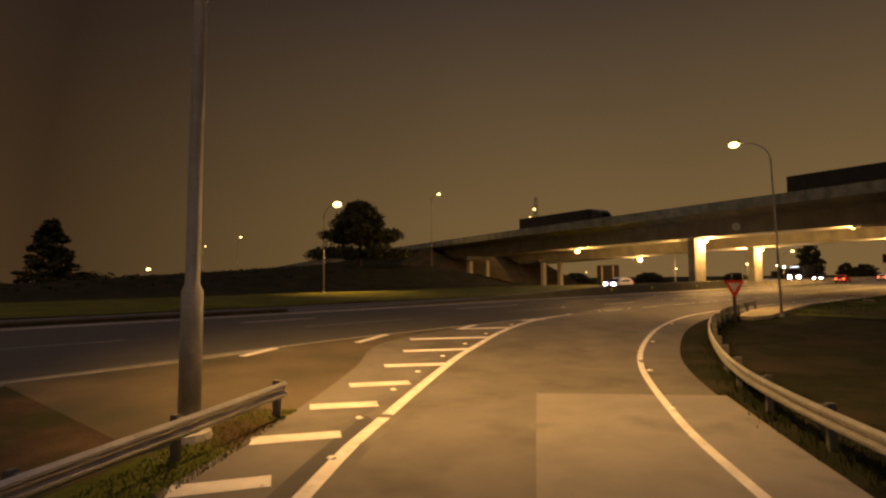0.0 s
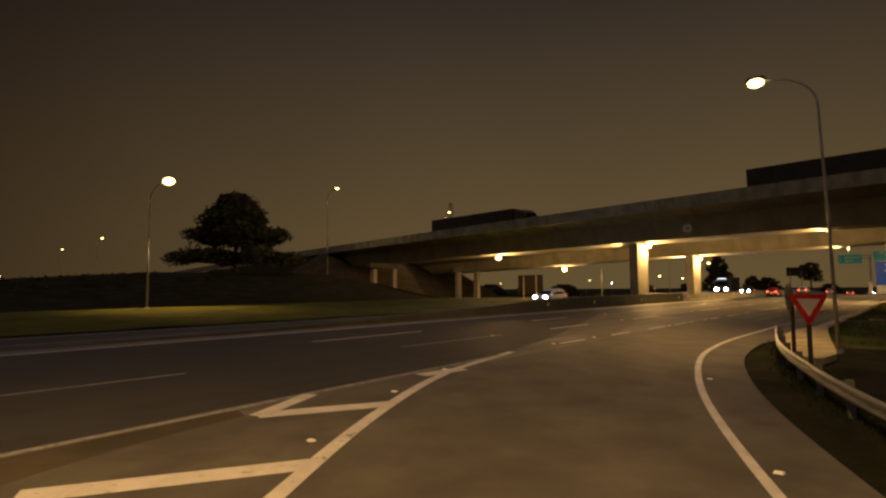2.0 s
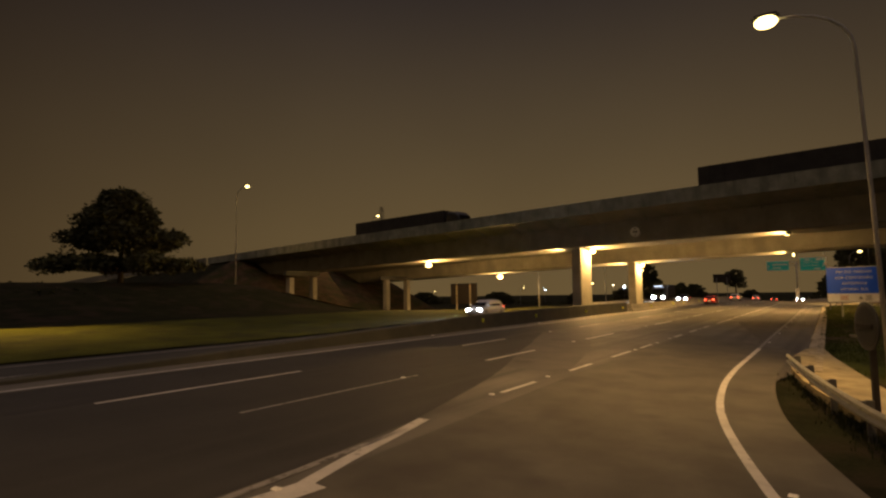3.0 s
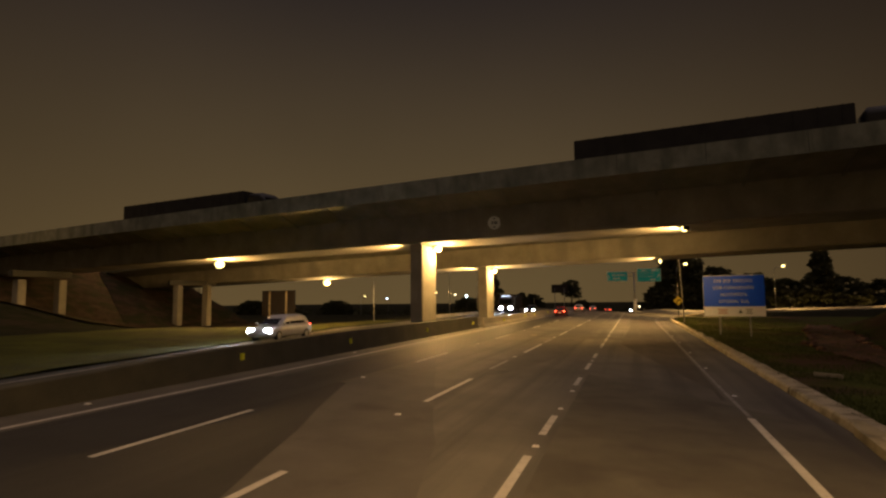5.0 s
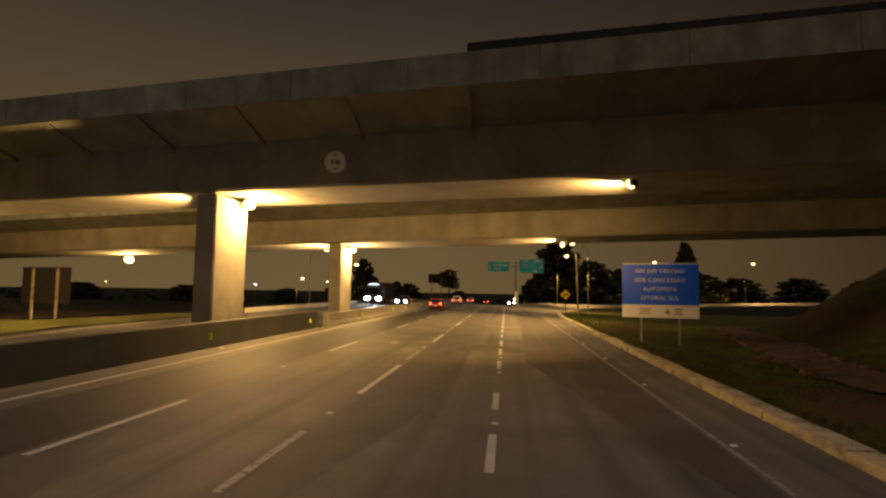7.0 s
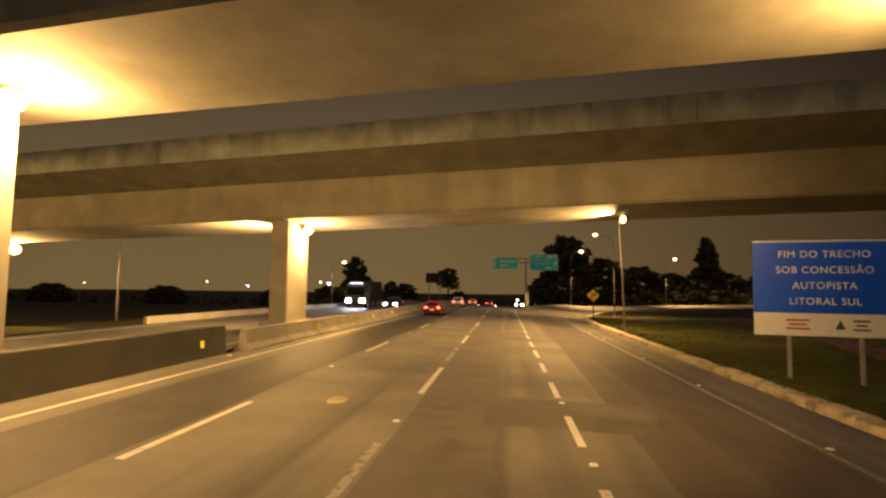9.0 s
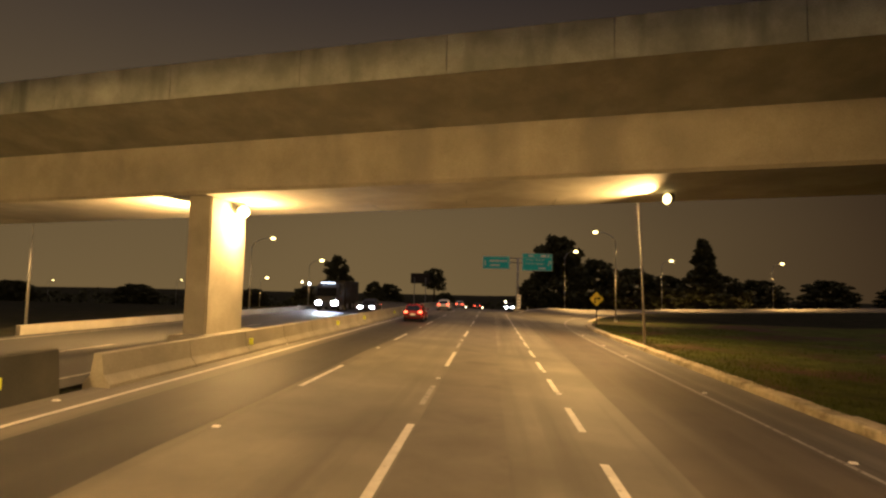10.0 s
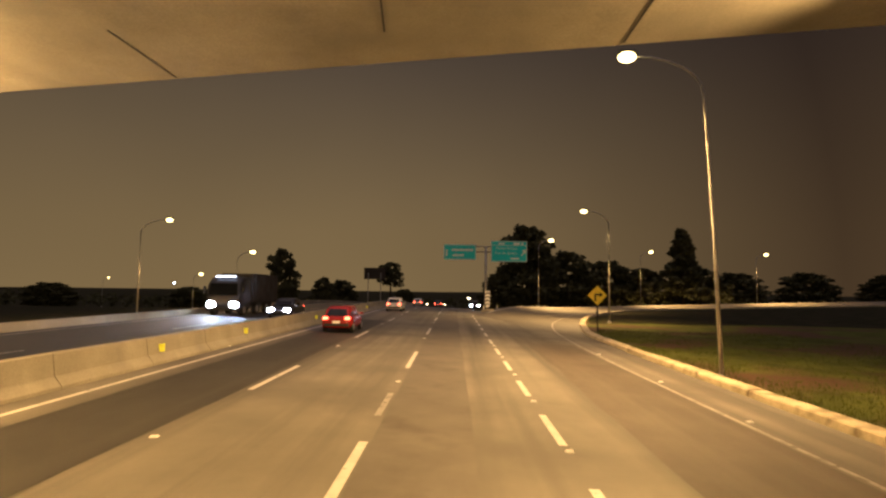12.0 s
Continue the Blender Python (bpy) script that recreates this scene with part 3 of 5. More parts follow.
for a, b in zip(rows, rows[1:]):
    for k in range(21):
        bm.faces.new((a[k], a[k + 1], b[k + 1], b[k]))
bmesh.ops.recalc_face_normals(bm, faces=bm.faces[:])
field = part("verge", bm, GRASS, smooth=True)
tagged(field, "mown grass verge with bare patches behind the kerb", "verge", kind="structure")

# rutted track of bare reddish earth behind the verge
track_c = smooth_line([(62, -17.6), (68, -17.4), (74, -17.6), (80, -18.6), (88, -20.6), (97, -22.4), (108, -24.8)], 0.5)
track_w = [1.1 + 0.7 * math.sin(math.pi * i / len(track_c)) + 0.6 * noise.noise((i * 0.13, 3, 0)) for i in range(len(track_c))]
n_t = len(track_c) - 1
track_dir = [Vector((track_c[min(i + 1, n_t)][0] - track_c[max(i - 1, 0)][0], track_c[min(i + 1, n_t)][1] - track_c[max(i - 1, 0)][1])).normalized() for i in range(n_t + 1)]


def track_side(f):
    return [(x - d.y * w * f, y + d.x * w * f) for (x, y), d, w in zip(track_c, track_dir, track_w)]


def track_height(x, y):
    """Churned earth with ruts along the track."""
    return field_height(x, y) + 0.13 * noise.noise((x * 0.5, y * 1.6, 4)) + 0.10 * noise.noise((x * 1.3, y * 2.6, 8)) + 0.05


track = part("earth_track", ribbon(track_side(1.0), track_side(-1.0), track_height, 0.02, 14), EARTH_RED, smooth=True)
tagged(track, "rutted track of bare reddish earth along the grass verge", "earth track", kind="structure")
for side in (-1, 1):
    for i in range(2, n_t, 3):
        if noise.noise((i * 0.31, side * 5, 0)) < 0.02:
            continue
        x, y = track_side(side * (0.9 + 0.25 * noise.noise((i * 0.7, side, 2))))[i]
        bm = bmesh.new()
        bmesh.ops.create_icosphere(bm, subdivisions=2, radius=1.0, matrix=Matrix.Diagonal((0.55, 0.30, 0.17, 1)))
        for v in bm.verts:
            v.co *= 1 + 0.35 * noise.noise(v.co * 2.6 + Vector((i, side, 0)))
        clod = part("earth_clod", bm, EARTH_RED, smooth=True)
        clod.matrix_world = pose(x, y, track_height(x, y) + 0.03, 0, 0, 60 * noise.noise((i, 1, side)) - 12)
        tagged(clod, "ragged clod of turned reddish earth beside the track", "earth clod", "earth clods along the track")

# kerb of cast lengths
kerb = empty("kerb")
tagged(kerb, "pale weathered concrete kerb of cast lengths", "kerb", kind="structure")
kerb_line = resample(KERB_LINE, 150)
for i in range(len(kerb_line) - 1):
    (xa, ya), (xb, yb) = kerb_line[i], kerb_line[i + 1]
    d = math.hypot(xb - xa, yb - ya)
    ux, uy = (xb - xa) / d, (yb - ya) / d
    g = 0.02
    seg = [(xa + ux * g, ya + uy * g), (xb - ux * g, yb - uy * g)]
    h = 0.19 + random.uniform(-0.018, 0.018)
    w = 0.56 if xa < 88 else 0.46
    o = random.uniform(-0.025, 0.025)
    part("kerb_stone", sweep([(0.06 + o, -0.12), (0.03 + o, h - 0.04), (-0.02 + o, h), (-w, h + 0.02), (-w - 0.04, h - 0.05), (-w - 0.05, -0.12)], seg, grade), KERB_MAT, kerb)

# concrete apron at the start of the kerb
bm = ribbon(resample([(35.4, -11.75), (37, -11.15), (40, -10.42), (43, -9.95), (47, -9.85), (50.5, -10.15)], 20), resample([(35.4, -12.5), (37, -12.75), (40, -12.35), (44, -11.75), (48, -11.2), (52.5, -10.75)], 20), grade, 0.20, 4)
bmesh.ops.solidify(bm, geom=bm.faces[:], thickness=0.22)
apron = part("apron", bm, APRON_MAT)
tagged(apron, "sloped pale concrete apron behind the guard rail end", "apron", kind="structure")

# cast length of old kerb lying in the grass
loose = part("loose_kerb_stone", boxed((0, 0, 0), (0.95, 0.14, 0.16), 0.02), KERB_MAT)
loose.matrix_world = pose(60.7, -12.5, land(60.7, -12.5) + 0.20, 0, 3, -106)
tagged(loose, "short pale concrete kerb length lying in the grass", "kerb stone")

# ---------------------------------------------------------------- road markings


def line_marking(name, line, width, mat, label, dz=0.014, height=grade):
    ob = part(name, ribbon(offset_line(line, width / 2), offset_line(line, -width / 2), height, dz, 1), mat)
    return tagged(ob, label, "road marking", kind="structure")


def straight(y, a, b, s=4.0):
    return [(x, y) for x in steps(a, b, s)] + [(b, y)]


line_marking("edge_line", straight(L0, -140, 640), 0.15, PAINT, "thin white edge line beside the median barrier")
line_marking("edge_line", smooth_line(RAMP_RIGHT, 1.0), 0.18, PAINT, "solid white edge line along the outer curve")
line_marking("edge_line", smooth_line([(51.55, -8.24), (60, -8.2), (90, -8.2), (112, -8.15), (126, -8.6), (136, -9.7), (146, -11.8), (160, -16), (175, -22.3), (189, -31.5)], 1.0), 0.12, PAINT_WORN, "thin worn white edge line beside the kerb", 0.02, exit_grade)
line_marking("edge_line", smooth_line(RAMP_LEFT, 1.0), 0.26, PAINT, "wide solid white line along the inner side of the slip road")
line_marking("edge_line", smooth_line(GORE_LEFT, 1.0), 0.16, PAINT_WORN, "worn white line at the motorway's edge beside the gore")
line_marking("edge_line", straight(9.3, -140, 640), 0.15, PAINT_WORN, "white edge line of the opposite carriageway")
line_marking("edge_line", [(x, y - 0.7) for x, y in zip(road_x, opp_edge)], 0.15, PAINT_WORN, "white outer edge line of the opposite carriageway")
line_marking("edge_line", smooth_line([(157, -5.6), (165, -8.4), (177, -14.6), (191, -23.2), (203, -34)], 1.0), 0.18, PAINT, "white line along the outer side of the exit road", 0.02, exit_grade)


def dashes(name, y, spans, width, mat, label):
    top = empty(name)
    tagged(top, label, "road marking", kind="structure")
    for a, b in spans:
        part("dash", ribbon([(a, y + width / 2), (b, y + width / 2)], [(a, y - width / 2), (b, y - width / 2)], grade, 0.014, 1), mat, top)
    return top


dashes("lane_line", L1, [(s, s + 4.4) for s in [-49.5, -34.3, -19.1, -4.0, 11.1, 42.75] + steps(58.3, 500, 15.0)] + [(26.3, 32.7)], 0.15, PAINT, "white broken lane line with long strokes")
dashes("lane_line", L2 - 0.02, [(-16.0, -9.4), (-1.5, 5.1), (13.0, 19.6), (27.8, 34.5)], 0.12, PAINT_WORN, "worn strokes of a broken lane line")
new_l2 = [(39.0, 43.4), (50.0, 54.7), (64.9, 70.6)] + [(s, s + 5.0) for s in steps(80.0, 500, 14.2)]
dashes("lane_line", L2, new_l2, 0.16, PAINT, "white broken lane line with long strokes")
dashes("lane_line", L2 + 0.03, [(57.6, 60.9), (72.2, 75.2), (87.0, 89.8), (101.2, 103.8)], 0.15, PAINT_WORN, "faded remains of an older broken lane line")
spans = [(33.6, 35.8), (38.6, 40.8), (43.3, 45.9), (47.6, 49.7), (54.9, 56.9), (59.4, 61.8), (64.2, 66.4)] + [(s, s + 2.5) for s in steps(71.25, 150, 4.73)]
dashes("lane_line", L3, spans, 0.16, PAINT, "short white strokes of a broken merging line")
dashes("lane_line", 12.9, [(s, s + 4) for s in steps(62, 300, 14)], 0.14, PAINT_WORN, "faint broken lane line of the opposite carriageway")

hatch = empty("gore_hatching")
tagged(hatch, "white diagonal hatching bars painted on the gore", "road marking", kind="structure")


def bar(a, b, w):
    d = Vector((b[0] - a[0], b[1] - a[1]))
    n = Vector((-d.y, d.x)).normalized() * w / 2
    bm = bmesh.new()
    vs = [bm.verts.new((x, y, grade(x, y) + 0.016)) for x, y in ((a[0] + n.x, a[1] + n.y), (a[0] - n.x, a[1] - n.y), (b[0] - n.x, b[1] - n.y), (b[0] + n.x, b[1] + n.y))]
    f = bm.faces.new(vs)
    f.normal_update()
    if f.normal.z < 0:
        f.normal_flip()
    part("hatch_bar", bm, PAINT, hatch)


for a, b in (((-4.0, -22.1), (-3.0, -22.8)), ((-1.8, -20.1), (-0.6, -20.8)), ((0.2, -18.8), (1.5, -19.4)), ((2.2, -17.4), (3.45, -17.97)), ((4.0, -15.8), (5.45, -16.52)), ((5.95, -14.3), (7.3, -15.0)), ((7.8, -12.93), (9.25, -13.63)), ((10.1, -11.2), (11.85, -12.15)), ((12.3, -9.22), (14.7, -10.38)), ((14.4, -6.85), (17.6, -8.45)), ((18.55, -5.38), (21.05, -6.5)), ((24.0, -4.6), (25.7, -4.74))):
    bar(a, b, 0.48)
for a, b in (((12.1, -6.35), (14.5, -4.98)), ((7.3, -6.75), (8.95, -5.75)), ((18.5, -5.42), (20.4, -4.55))):
    bar(a, b, 0.34)

# raised reflective studs
stud_bm = bmesh.new()
vs = [stud_bm.verts.new(p) for p in ((-0.06, -0.07, 0), (0.06, -0.07, 0), (0.06, 0.07, 0), (-0.06, 0.07, 0), (-0.03, -0.055, 0.03), (0.03, -0.055, 0.03), (0.03, 0.055, 0.03), (-0.03, 0.055, 0.03))]
for q in ((0, 1, 5, 4), (1, 2, 6, 5), (2, 3, 7, 6), (3, 0, 4, 7), (4, 5, 6, 7)):
    stud_bm.faces.new([vs[i] for i in q])
first_stud = part("road_stud", stud_bm, STUD_MAT)
tagged(first_stud, "small white reflective stud fixed to the asphalt", "road stud", "studs along the lines")
stud_at = [(x - 0.24, y + 0.30) for x, y in ((6.58, -16.05), (8.65, -14.36), (10.58, -12.9), (12.97, -11.24), (15.59, -9.55), (18.51, -7.8), (22.2, -5.97), (25.45, -4.75))]
stud_at += [(11.74, -19.76), (33.2, -3.5), (36.9, -3.5)]
stud_at += [(x, L1) for x in steps(53.2, 150, 15.2)] + [(x, L2 + 0.02) for x in steps(33.8, 150, 14.35)]
stud_at += [(x, L3 - 0.03) for x in (46.6, 50.6, 53.6, 62.7, 70.4, 74.9, 80.0, 89.9, 94.5, 99.25, 103.65, 108.1, 112.9, 117.5)]
stud_at += [(x, R_EDGE - 0.25) for x in (55, 62.4, 69.8, 77.2, 84.6, 92, 102.5, 108.1, 116)] + [(x, L0 + 0.7) for x in (46, 60.3, 72, 84.6, 98, 112)]
stud_at += [(15.9, -16.9), (22.0, -13.6), (29.4, -10.6)]
first_stud.matrix_world = pose(4.6, -17.69, grade(4.6, -17.69) + 0.02)
for x, y in stud_at:
    copy_thing(first_stud, pose(x, y, grade(x, y) + 0.012, 0, 0, random.uniform(-6, 6)))

# ---------------------------------------------------------------- median barrier
bm = bmesh.new()
rows = []
for x in steps(16, 52, 2) + [52, 60, 68, 76, 85.2]:
    h = float(np.interp(x, [16, 26, 31, 36, 41, 45, 50, 55, 60], [0.0, 0.10, 0.20, 0.36, 0.52, 0.62, 0.84, 0.96, 1.0])) + 0.02
    rows.append([bm.verts.new((x, 7.95 + o, grade(x, 7.95 + o) + z)) for o, z in ((0.0, -0.2), (0.10 * h, h - 0.03), (0.03 + 0.10 * h, h), (0.57 - 0.10 * h, h), (0.60 - 0.10 * h, h - 0.03), (0.6, -0.2))])
for a, b in zip(rows, rows[1:]):
    for k in range(6):
        bm.faces.new((a[k], b[k], b[(k + 1) % 6], a[(k + 1) % 6]))
bm.faces.new(rows[0])
bm.faces.new(rows[-1][::-1])
bmesh.ops.recalc_face_normals(bm, faces=bm.faces[:])
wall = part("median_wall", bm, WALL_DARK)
tagged(wall, "concrete median wall in a shade-dark colour, rising to full height", "barrier", kind="structure")
low_median = part("median_wall", sweep([(0.0, -0.2), (0.06, 0.14), (0.12, 0.20), (0.42, 0.20), (0.5, 0.14), (0.58, -0.2)], straight(7.97, -140, 15.9, 4), grade), DIRT)
tagged(low_median, "low dark earth-covered median kerb", "barrier", kind="structure")
barrier = empty("median_barrier")
tagged(barrier, "pale concrete median barrier of cast lengths", "barrier", kind="structure")
x = 86.2
while x < 400:
    ln = 4.0 if x < 190 else 12.0
    part("barrier_unit", sweep([(0.0, -0.2), (0.0, 0.08), (0.18, 0.30), (0.25, 0.80), (0.27, 0.82), (0.43, 0.82), (0.45, 0.80), (0.52, 0.30), (0.70, 0.08), (0.70, -0.2)], [(x + 0.015, 7.5), (x + ln - 0.015, 7.5)], grade), CONCRETE, barrier)
    x += ln
plinth = part("plinth", boxed((96.1, 9.7, 0.5), (4.6, 1.9, 0.8), 0.05), CONCRETE)
tagged(plinth, "pale concrete plinth round the bridge pillar", "plinth", kind="structure")

marker_at = [(60.8, 7.98, 0.80), (71.9, 7.98, 0.76), (83.6, 7.98, 0.76), (94.6, 7.62, 0.68), (107.0, 7.62, 0.74), (114.2, 7.62, 0.74), (127, 7.62, 0.7), (138, 7.62, 0.7), (149, 7.62, 0.7)]
m0 = empty("barrier_reflector")
part("plate", boxed((0, 0, 0), (0.20, 0.025, 0.24), 0.008), REFLECTOR, m0)
part("face", boxed((-0.115, 0, 0), (0.03, 0.20, 0.24), 0.008), REFLECTOR, m0, "bright yellow face turned to the traffic")
tagged(m0, "small yellow reflector plate fixed on the median barrier", "reflector", "barrier reflectors")
m0.matrix_world = pose(52.5, 8.0, 0.82)
for x, y, z in marker_at:
    copy_thing(m0, pose(x, y + 0.02, z))

# ---------------------------------------------------------------- the overpass


def bridge(name, centre, skew, half, over, soffit, depth, fall, y0, y1, label, ribs=True):
    """A box-girder bridge along y: girder, deck slab with cantilevers, ribs and parapets."""
    top = empty(name)
    tagged(top, label, "bridge", kind="structure")
    ys = steps(y0, y1, 3.0) + [y1]

    def z_at(y):
        return soffit - fall(y)

    def prism(prof, yy=ys):
        bm = bmesh.new()
        rows = [[bm.verts.new((centre + skew * y + u, y, z_at(y) + z)) for u, z in prof] for y in yy]
        k = len(prof)
        for a, b in zip(rows, rows[1:]):
            for i in range(k):
                bm.faces.new((a[i], a[(i + 1) % k], b[(i + 1) % k], b[i]))
        bm.faces.new(rows[0][::-1])
        bm.faces.new(rows[-1])
        bmesh.ops.recalc_face_normals(bm, faces=bm.faces[:])
        return bm
    part("girder", prism([(-half, 0), (half, 0), (half + 0.12, 0.12), (half + 0.2, depth), (-half - 0.2, depth), (-half - 0.12, 0.12)]), CONCRETE, top)
    part("deck_slab", prism([(-half - 0.3, depth + 0.004), (half + 0.3, depth + 0.004), (over, depth + 0.68), (over, depth + 0.86), (-over, depth + 0.86), (-over, depth + 0.68)]), CONCRETE_OLD, top)
    for s in (-1, 1):
        y = y0
        while y < y1 - 1:
            e = min(y + 4.7, y1)
            jut = over + random.uniform(0, 0.012)
            part("parapet_panel", prism([(s * (over + 0.004), depth + 0.70), (s * (jut + 0.07), depth + 0.66), (s * (jut + 0.07), depth + 1.86), (s * (over - 0.14), depth + 1.86), (s * (over - 0.2), depth + 0.864), (s * (over + 0.004), depth + 0.864)], [y + 0.012, e - 0.012]), CONCRETE_GREEN, top, "stained grey-green concrete panel")
            y = e
        y = y0 + 2.5
        while ribs and s < 0 and y < y1:
            bm = bmesh.new()
            x0, z0 = centre + skew * y, z_at(y)
            pts = [(s * (half + 0.16), depth - 0.22), (s * (half + 0.2), depth + 0.03), (s * (over - 0.1), depth + 0.70), (s * (over - 0.1), depth + 0.60)]
            a = [bm.verts.new((x0 + u, y - 0.06, z0 + z)) for u, z in pts]
            b = [bm.verts.new((x0 + u, y + 0.06, z0 + z)) for u, z in pts]
            bm.faces.new(a)
            bm.faces.new(b[::-1])
            for i in range(4):
                bm.faces.new((a[i], a[(i + 1) % 4], b[(i + 1) % 4], b[i]))
            bmesh.ops.recalc_face_normals(bm, faces=bm.faces[:])
            part("cantilever_rib", bm, CONCRETE_OLD, top)
            y += 4.7
    return top


bridge("overpass", 75.35, 0.15, 2.25, 5.35, 7.16, 2.15, dip, -66, 86, "weathered concrete box-girder overpass with stained parapets")
bridge("overpass", 95.6, 0.15, 3.0, 6.2, 6.55, 1.95, lambda y: 0.012 * y + dip(y), -66, 86, "weathered concrete box-girder overpass with stained parapets", False)

# short open joints in the far girder's underside
for jx, jy, jl, turn in ((97.7, -4.2, 1.6, 0), (96.9, -0.5, 1.1, 4), (97.6, 3.6, 1.9, -3)):
    joint = part("joint_strip", boxed((0, 0, 0), (jl, 0.03, 0.008)), DARK_METAL)
    joint.matrix_world = pose(jx + 0.15 * jy, jy, 6.55 - 0.012 * jy - dip(jy) - 0.003, 0, 0, turn)
    tagged(joint, "short dark joint strip in the concrete soffit", "joint strip", kind="structure")

# parapet running on along the embankment
for c, o in ((75.35, -5.35), (95.6, 6.2)):
    bm = sweep([(0.1, -0.4), (0.1, 1.05), (-0.1, 1.05), (-0.1, -0.4)], [(c + 0.145 * y + o, y) for y in steps(86, 262, 8)], lambda x, y: deck(y), True)
    tagged(part("embankment_parapet", bm, CONCRETE_OLD), "low concrete parapet along the top of the embankment", "parapet", kind="structure")


def pillar(x0, x1, y0, y1, z0, z1, label, mat=CONCRETE):
    bm = boxed(((x0 + x1) / 2, (y0 + y1) / 2, (z0 + z1) / 2), (x1 - x0, y1 - y0, z1 - z0), 0.06)
    ob = part("bridge_pillar", bm, mat)
    return tagged(ob, label, "pillar", "bridge pillars", kind="structure")


pillar(74.1, 77.2, 9.2, 10.15, -0.3, 6.95, "broad smooth concrete bridge pillar standing in the median")
pillar(94.4, 97.6, 9.45, 10.4, -0.3, 6.4, "broad smooth concrete bridge pillar standing in the median")
for x, y, z in ((78.5, 57.6, 5.3), (82.7, 57.0, 5.35), (97.4, 54.1, 5.1), (100.6, 52.0, 5.1), (93.4, -32.0, 6.5)):
    pillar(x - 0.45, x + 0.45, y - 0.45, y + 0.45, land(x, y) - 1, z + 0.2, "slim square concrete bridge column on the embankment slope")
# beams take the shade-dark concrete because the column tops lie unlit
for cx, cy, cz, ang in ((80.6, 57.3, 6.15, -8), (99.0, 53.1, 5.55, -34)):
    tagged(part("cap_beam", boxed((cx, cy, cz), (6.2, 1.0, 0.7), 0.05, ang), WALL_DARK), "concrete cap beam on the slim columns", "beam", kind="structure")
# ---------------------------------------------------------------- street lamps


def street_lamp(base, head, label, power=2600, lit=True, tall=None, r=0.095, cone=165, lean=0.0, aim=1.0, bulb=1.0, sleeve=0.0):
    """A tapered steel mast with a curved arm that carries a lamp head."""
    bx, by = base
    hx, hy, hz = head
    bz = land(bx, by)
    top = empty("street_lamp", pose(bx, by, bz))
    dx, dy, z1 = hx - bx, hy - by, hz - bz
    reach = math.hypot(dx, dy) or 0.01
    ux, uy = dx / reach, dy / reach
    pts, rad = [(0, 0, -0.2), (ux * lean * 0.42, uy * lean * 0.42, z1 * 0.45), (ux * lean, uy * lean, z1 - 1.5)], [r, r * 0.8, r * 0.6]
    if sleeve:
        # a thick lower section with a shoulder, the slimmer shaft above
        q = lean * 0.42 * sleeve / (z1 * 0.45)
        pts[1:1] = [(ux * q, uy * q, sleeve), (ux * q, uy * q, sleeve + 0.14)]
        rad = [r, r * 0.96, r * 0.66, r * 0.62, r * 0.55]
    for k in range(1, 7):
        f = k / 6
        a = f * math.pi / 2
        out = lean + (reach - 0.3 - lean) * (1 - math.cos(a))
        pts.append((ux * out, uy * out, z1 - 1.5 + 1.45 * math.sin(a)))
        rad.append(r * ((0.55 if sleeve else 0.6) - 0.15 * f))
    part("mast", tube(pts, rad), POLE_MAT, top, smooth=True)
    part("base_flange", cyl(bmesh.new(), (0, 0, -0.05), (0, 0, 0.12), r * 2.2, r * 1.9, 14), POLE_MAT, top)
    ang = math.degrees(math.atan2(uy, ux))
    hd = boxed((0, 0, 0), (0.78, 0.34, 0.18), 0.07)
    hb = part("lamp_head", hd, DARK_METAL, top)
    hb.matrix_local = pose(dx, dy, z1 + 0.08, 0, 0, ang)
    bm = bmesh.new()
    bmesh.ops.create_uvsphere(bm, u_segments=14, v_segments=8, radius=1, matrix=Matrix.Diagonal((0.34 * bulb, 0.26 * bulb, 0.20 * bulb, 1)))
    ln = part("lens", bm, LAMP_GLOW if lit else POLE_MAT, top, "glowing sodium lens", True)
    ln.matrix_local = pose(dx, dy, z1 - 0.08, 0, 0, ang)
    tagged(top, label, "street lamp", "street lamps")
    if lit and power:
        lamp("street_lamp_light", (hx, hy, hz - 0.42), power, radius=0.2, target=(hx + ux * aim, hy + uy * aim, hz - 8), cone=cone, blend=0.85)
    return top


TALL = "tall steel street lamp with lit sodium head"
street_lamp((3.2, -14.9), (6.9, -14.0, 13.2), "thick pale street lamp mast behind the gore's guard rail", 11200, r=0.205, cone=108, aim=3.2, lean=0.3, sleeve=2.7)
street_lamp((39.9, -12.5), (39.85, -10.03, 11.17), TALL + " behind the guard rail", 3700, lean=0.25, aim=3.8, r=0.08, cone=114)
street_lamp((30.3, 29.8), (30.76, 27.6, 10.5), TALL + " on the far grass", 5200, cone=100, aim=1.4, bulb=1.5)
street_lamp((110.0, -11.3), (110.0, -8.0, 11.6), TALL + " on the grass verge", 10500, lean=0.45, aim=2, r=0.08, cone=156)
street_lamp((147.8, -17.6), (147.7, -15.0, 11.0), TALL + " inside the exit curve", 12000, cone=140)
street_lamp((183.8, -15.7), (183.8, -17.8, 11.1), TALL + " beside the exit road", 24000, bulb=1.3, cone=138)
street_lamp((217, -43.6), (217, -46, 11.6), TALL + " along the exit road", 26000, bulb=1.4, cone=138)
street_lamp((224.6, -73.5), (224.6, -75.9, 11.8), TALL + " along the exit road", 26000, bulb=1.4, cone=138)
street_lamp((145.3, 30.2), (145.3, 27.3, 9.4), TALL + " beyond the barrier", 7000)
street_lamp((180.8, 34), (180.8, 31.5, 8.4), TALL + " beyond the barrier", 12000, bulb=1.3)
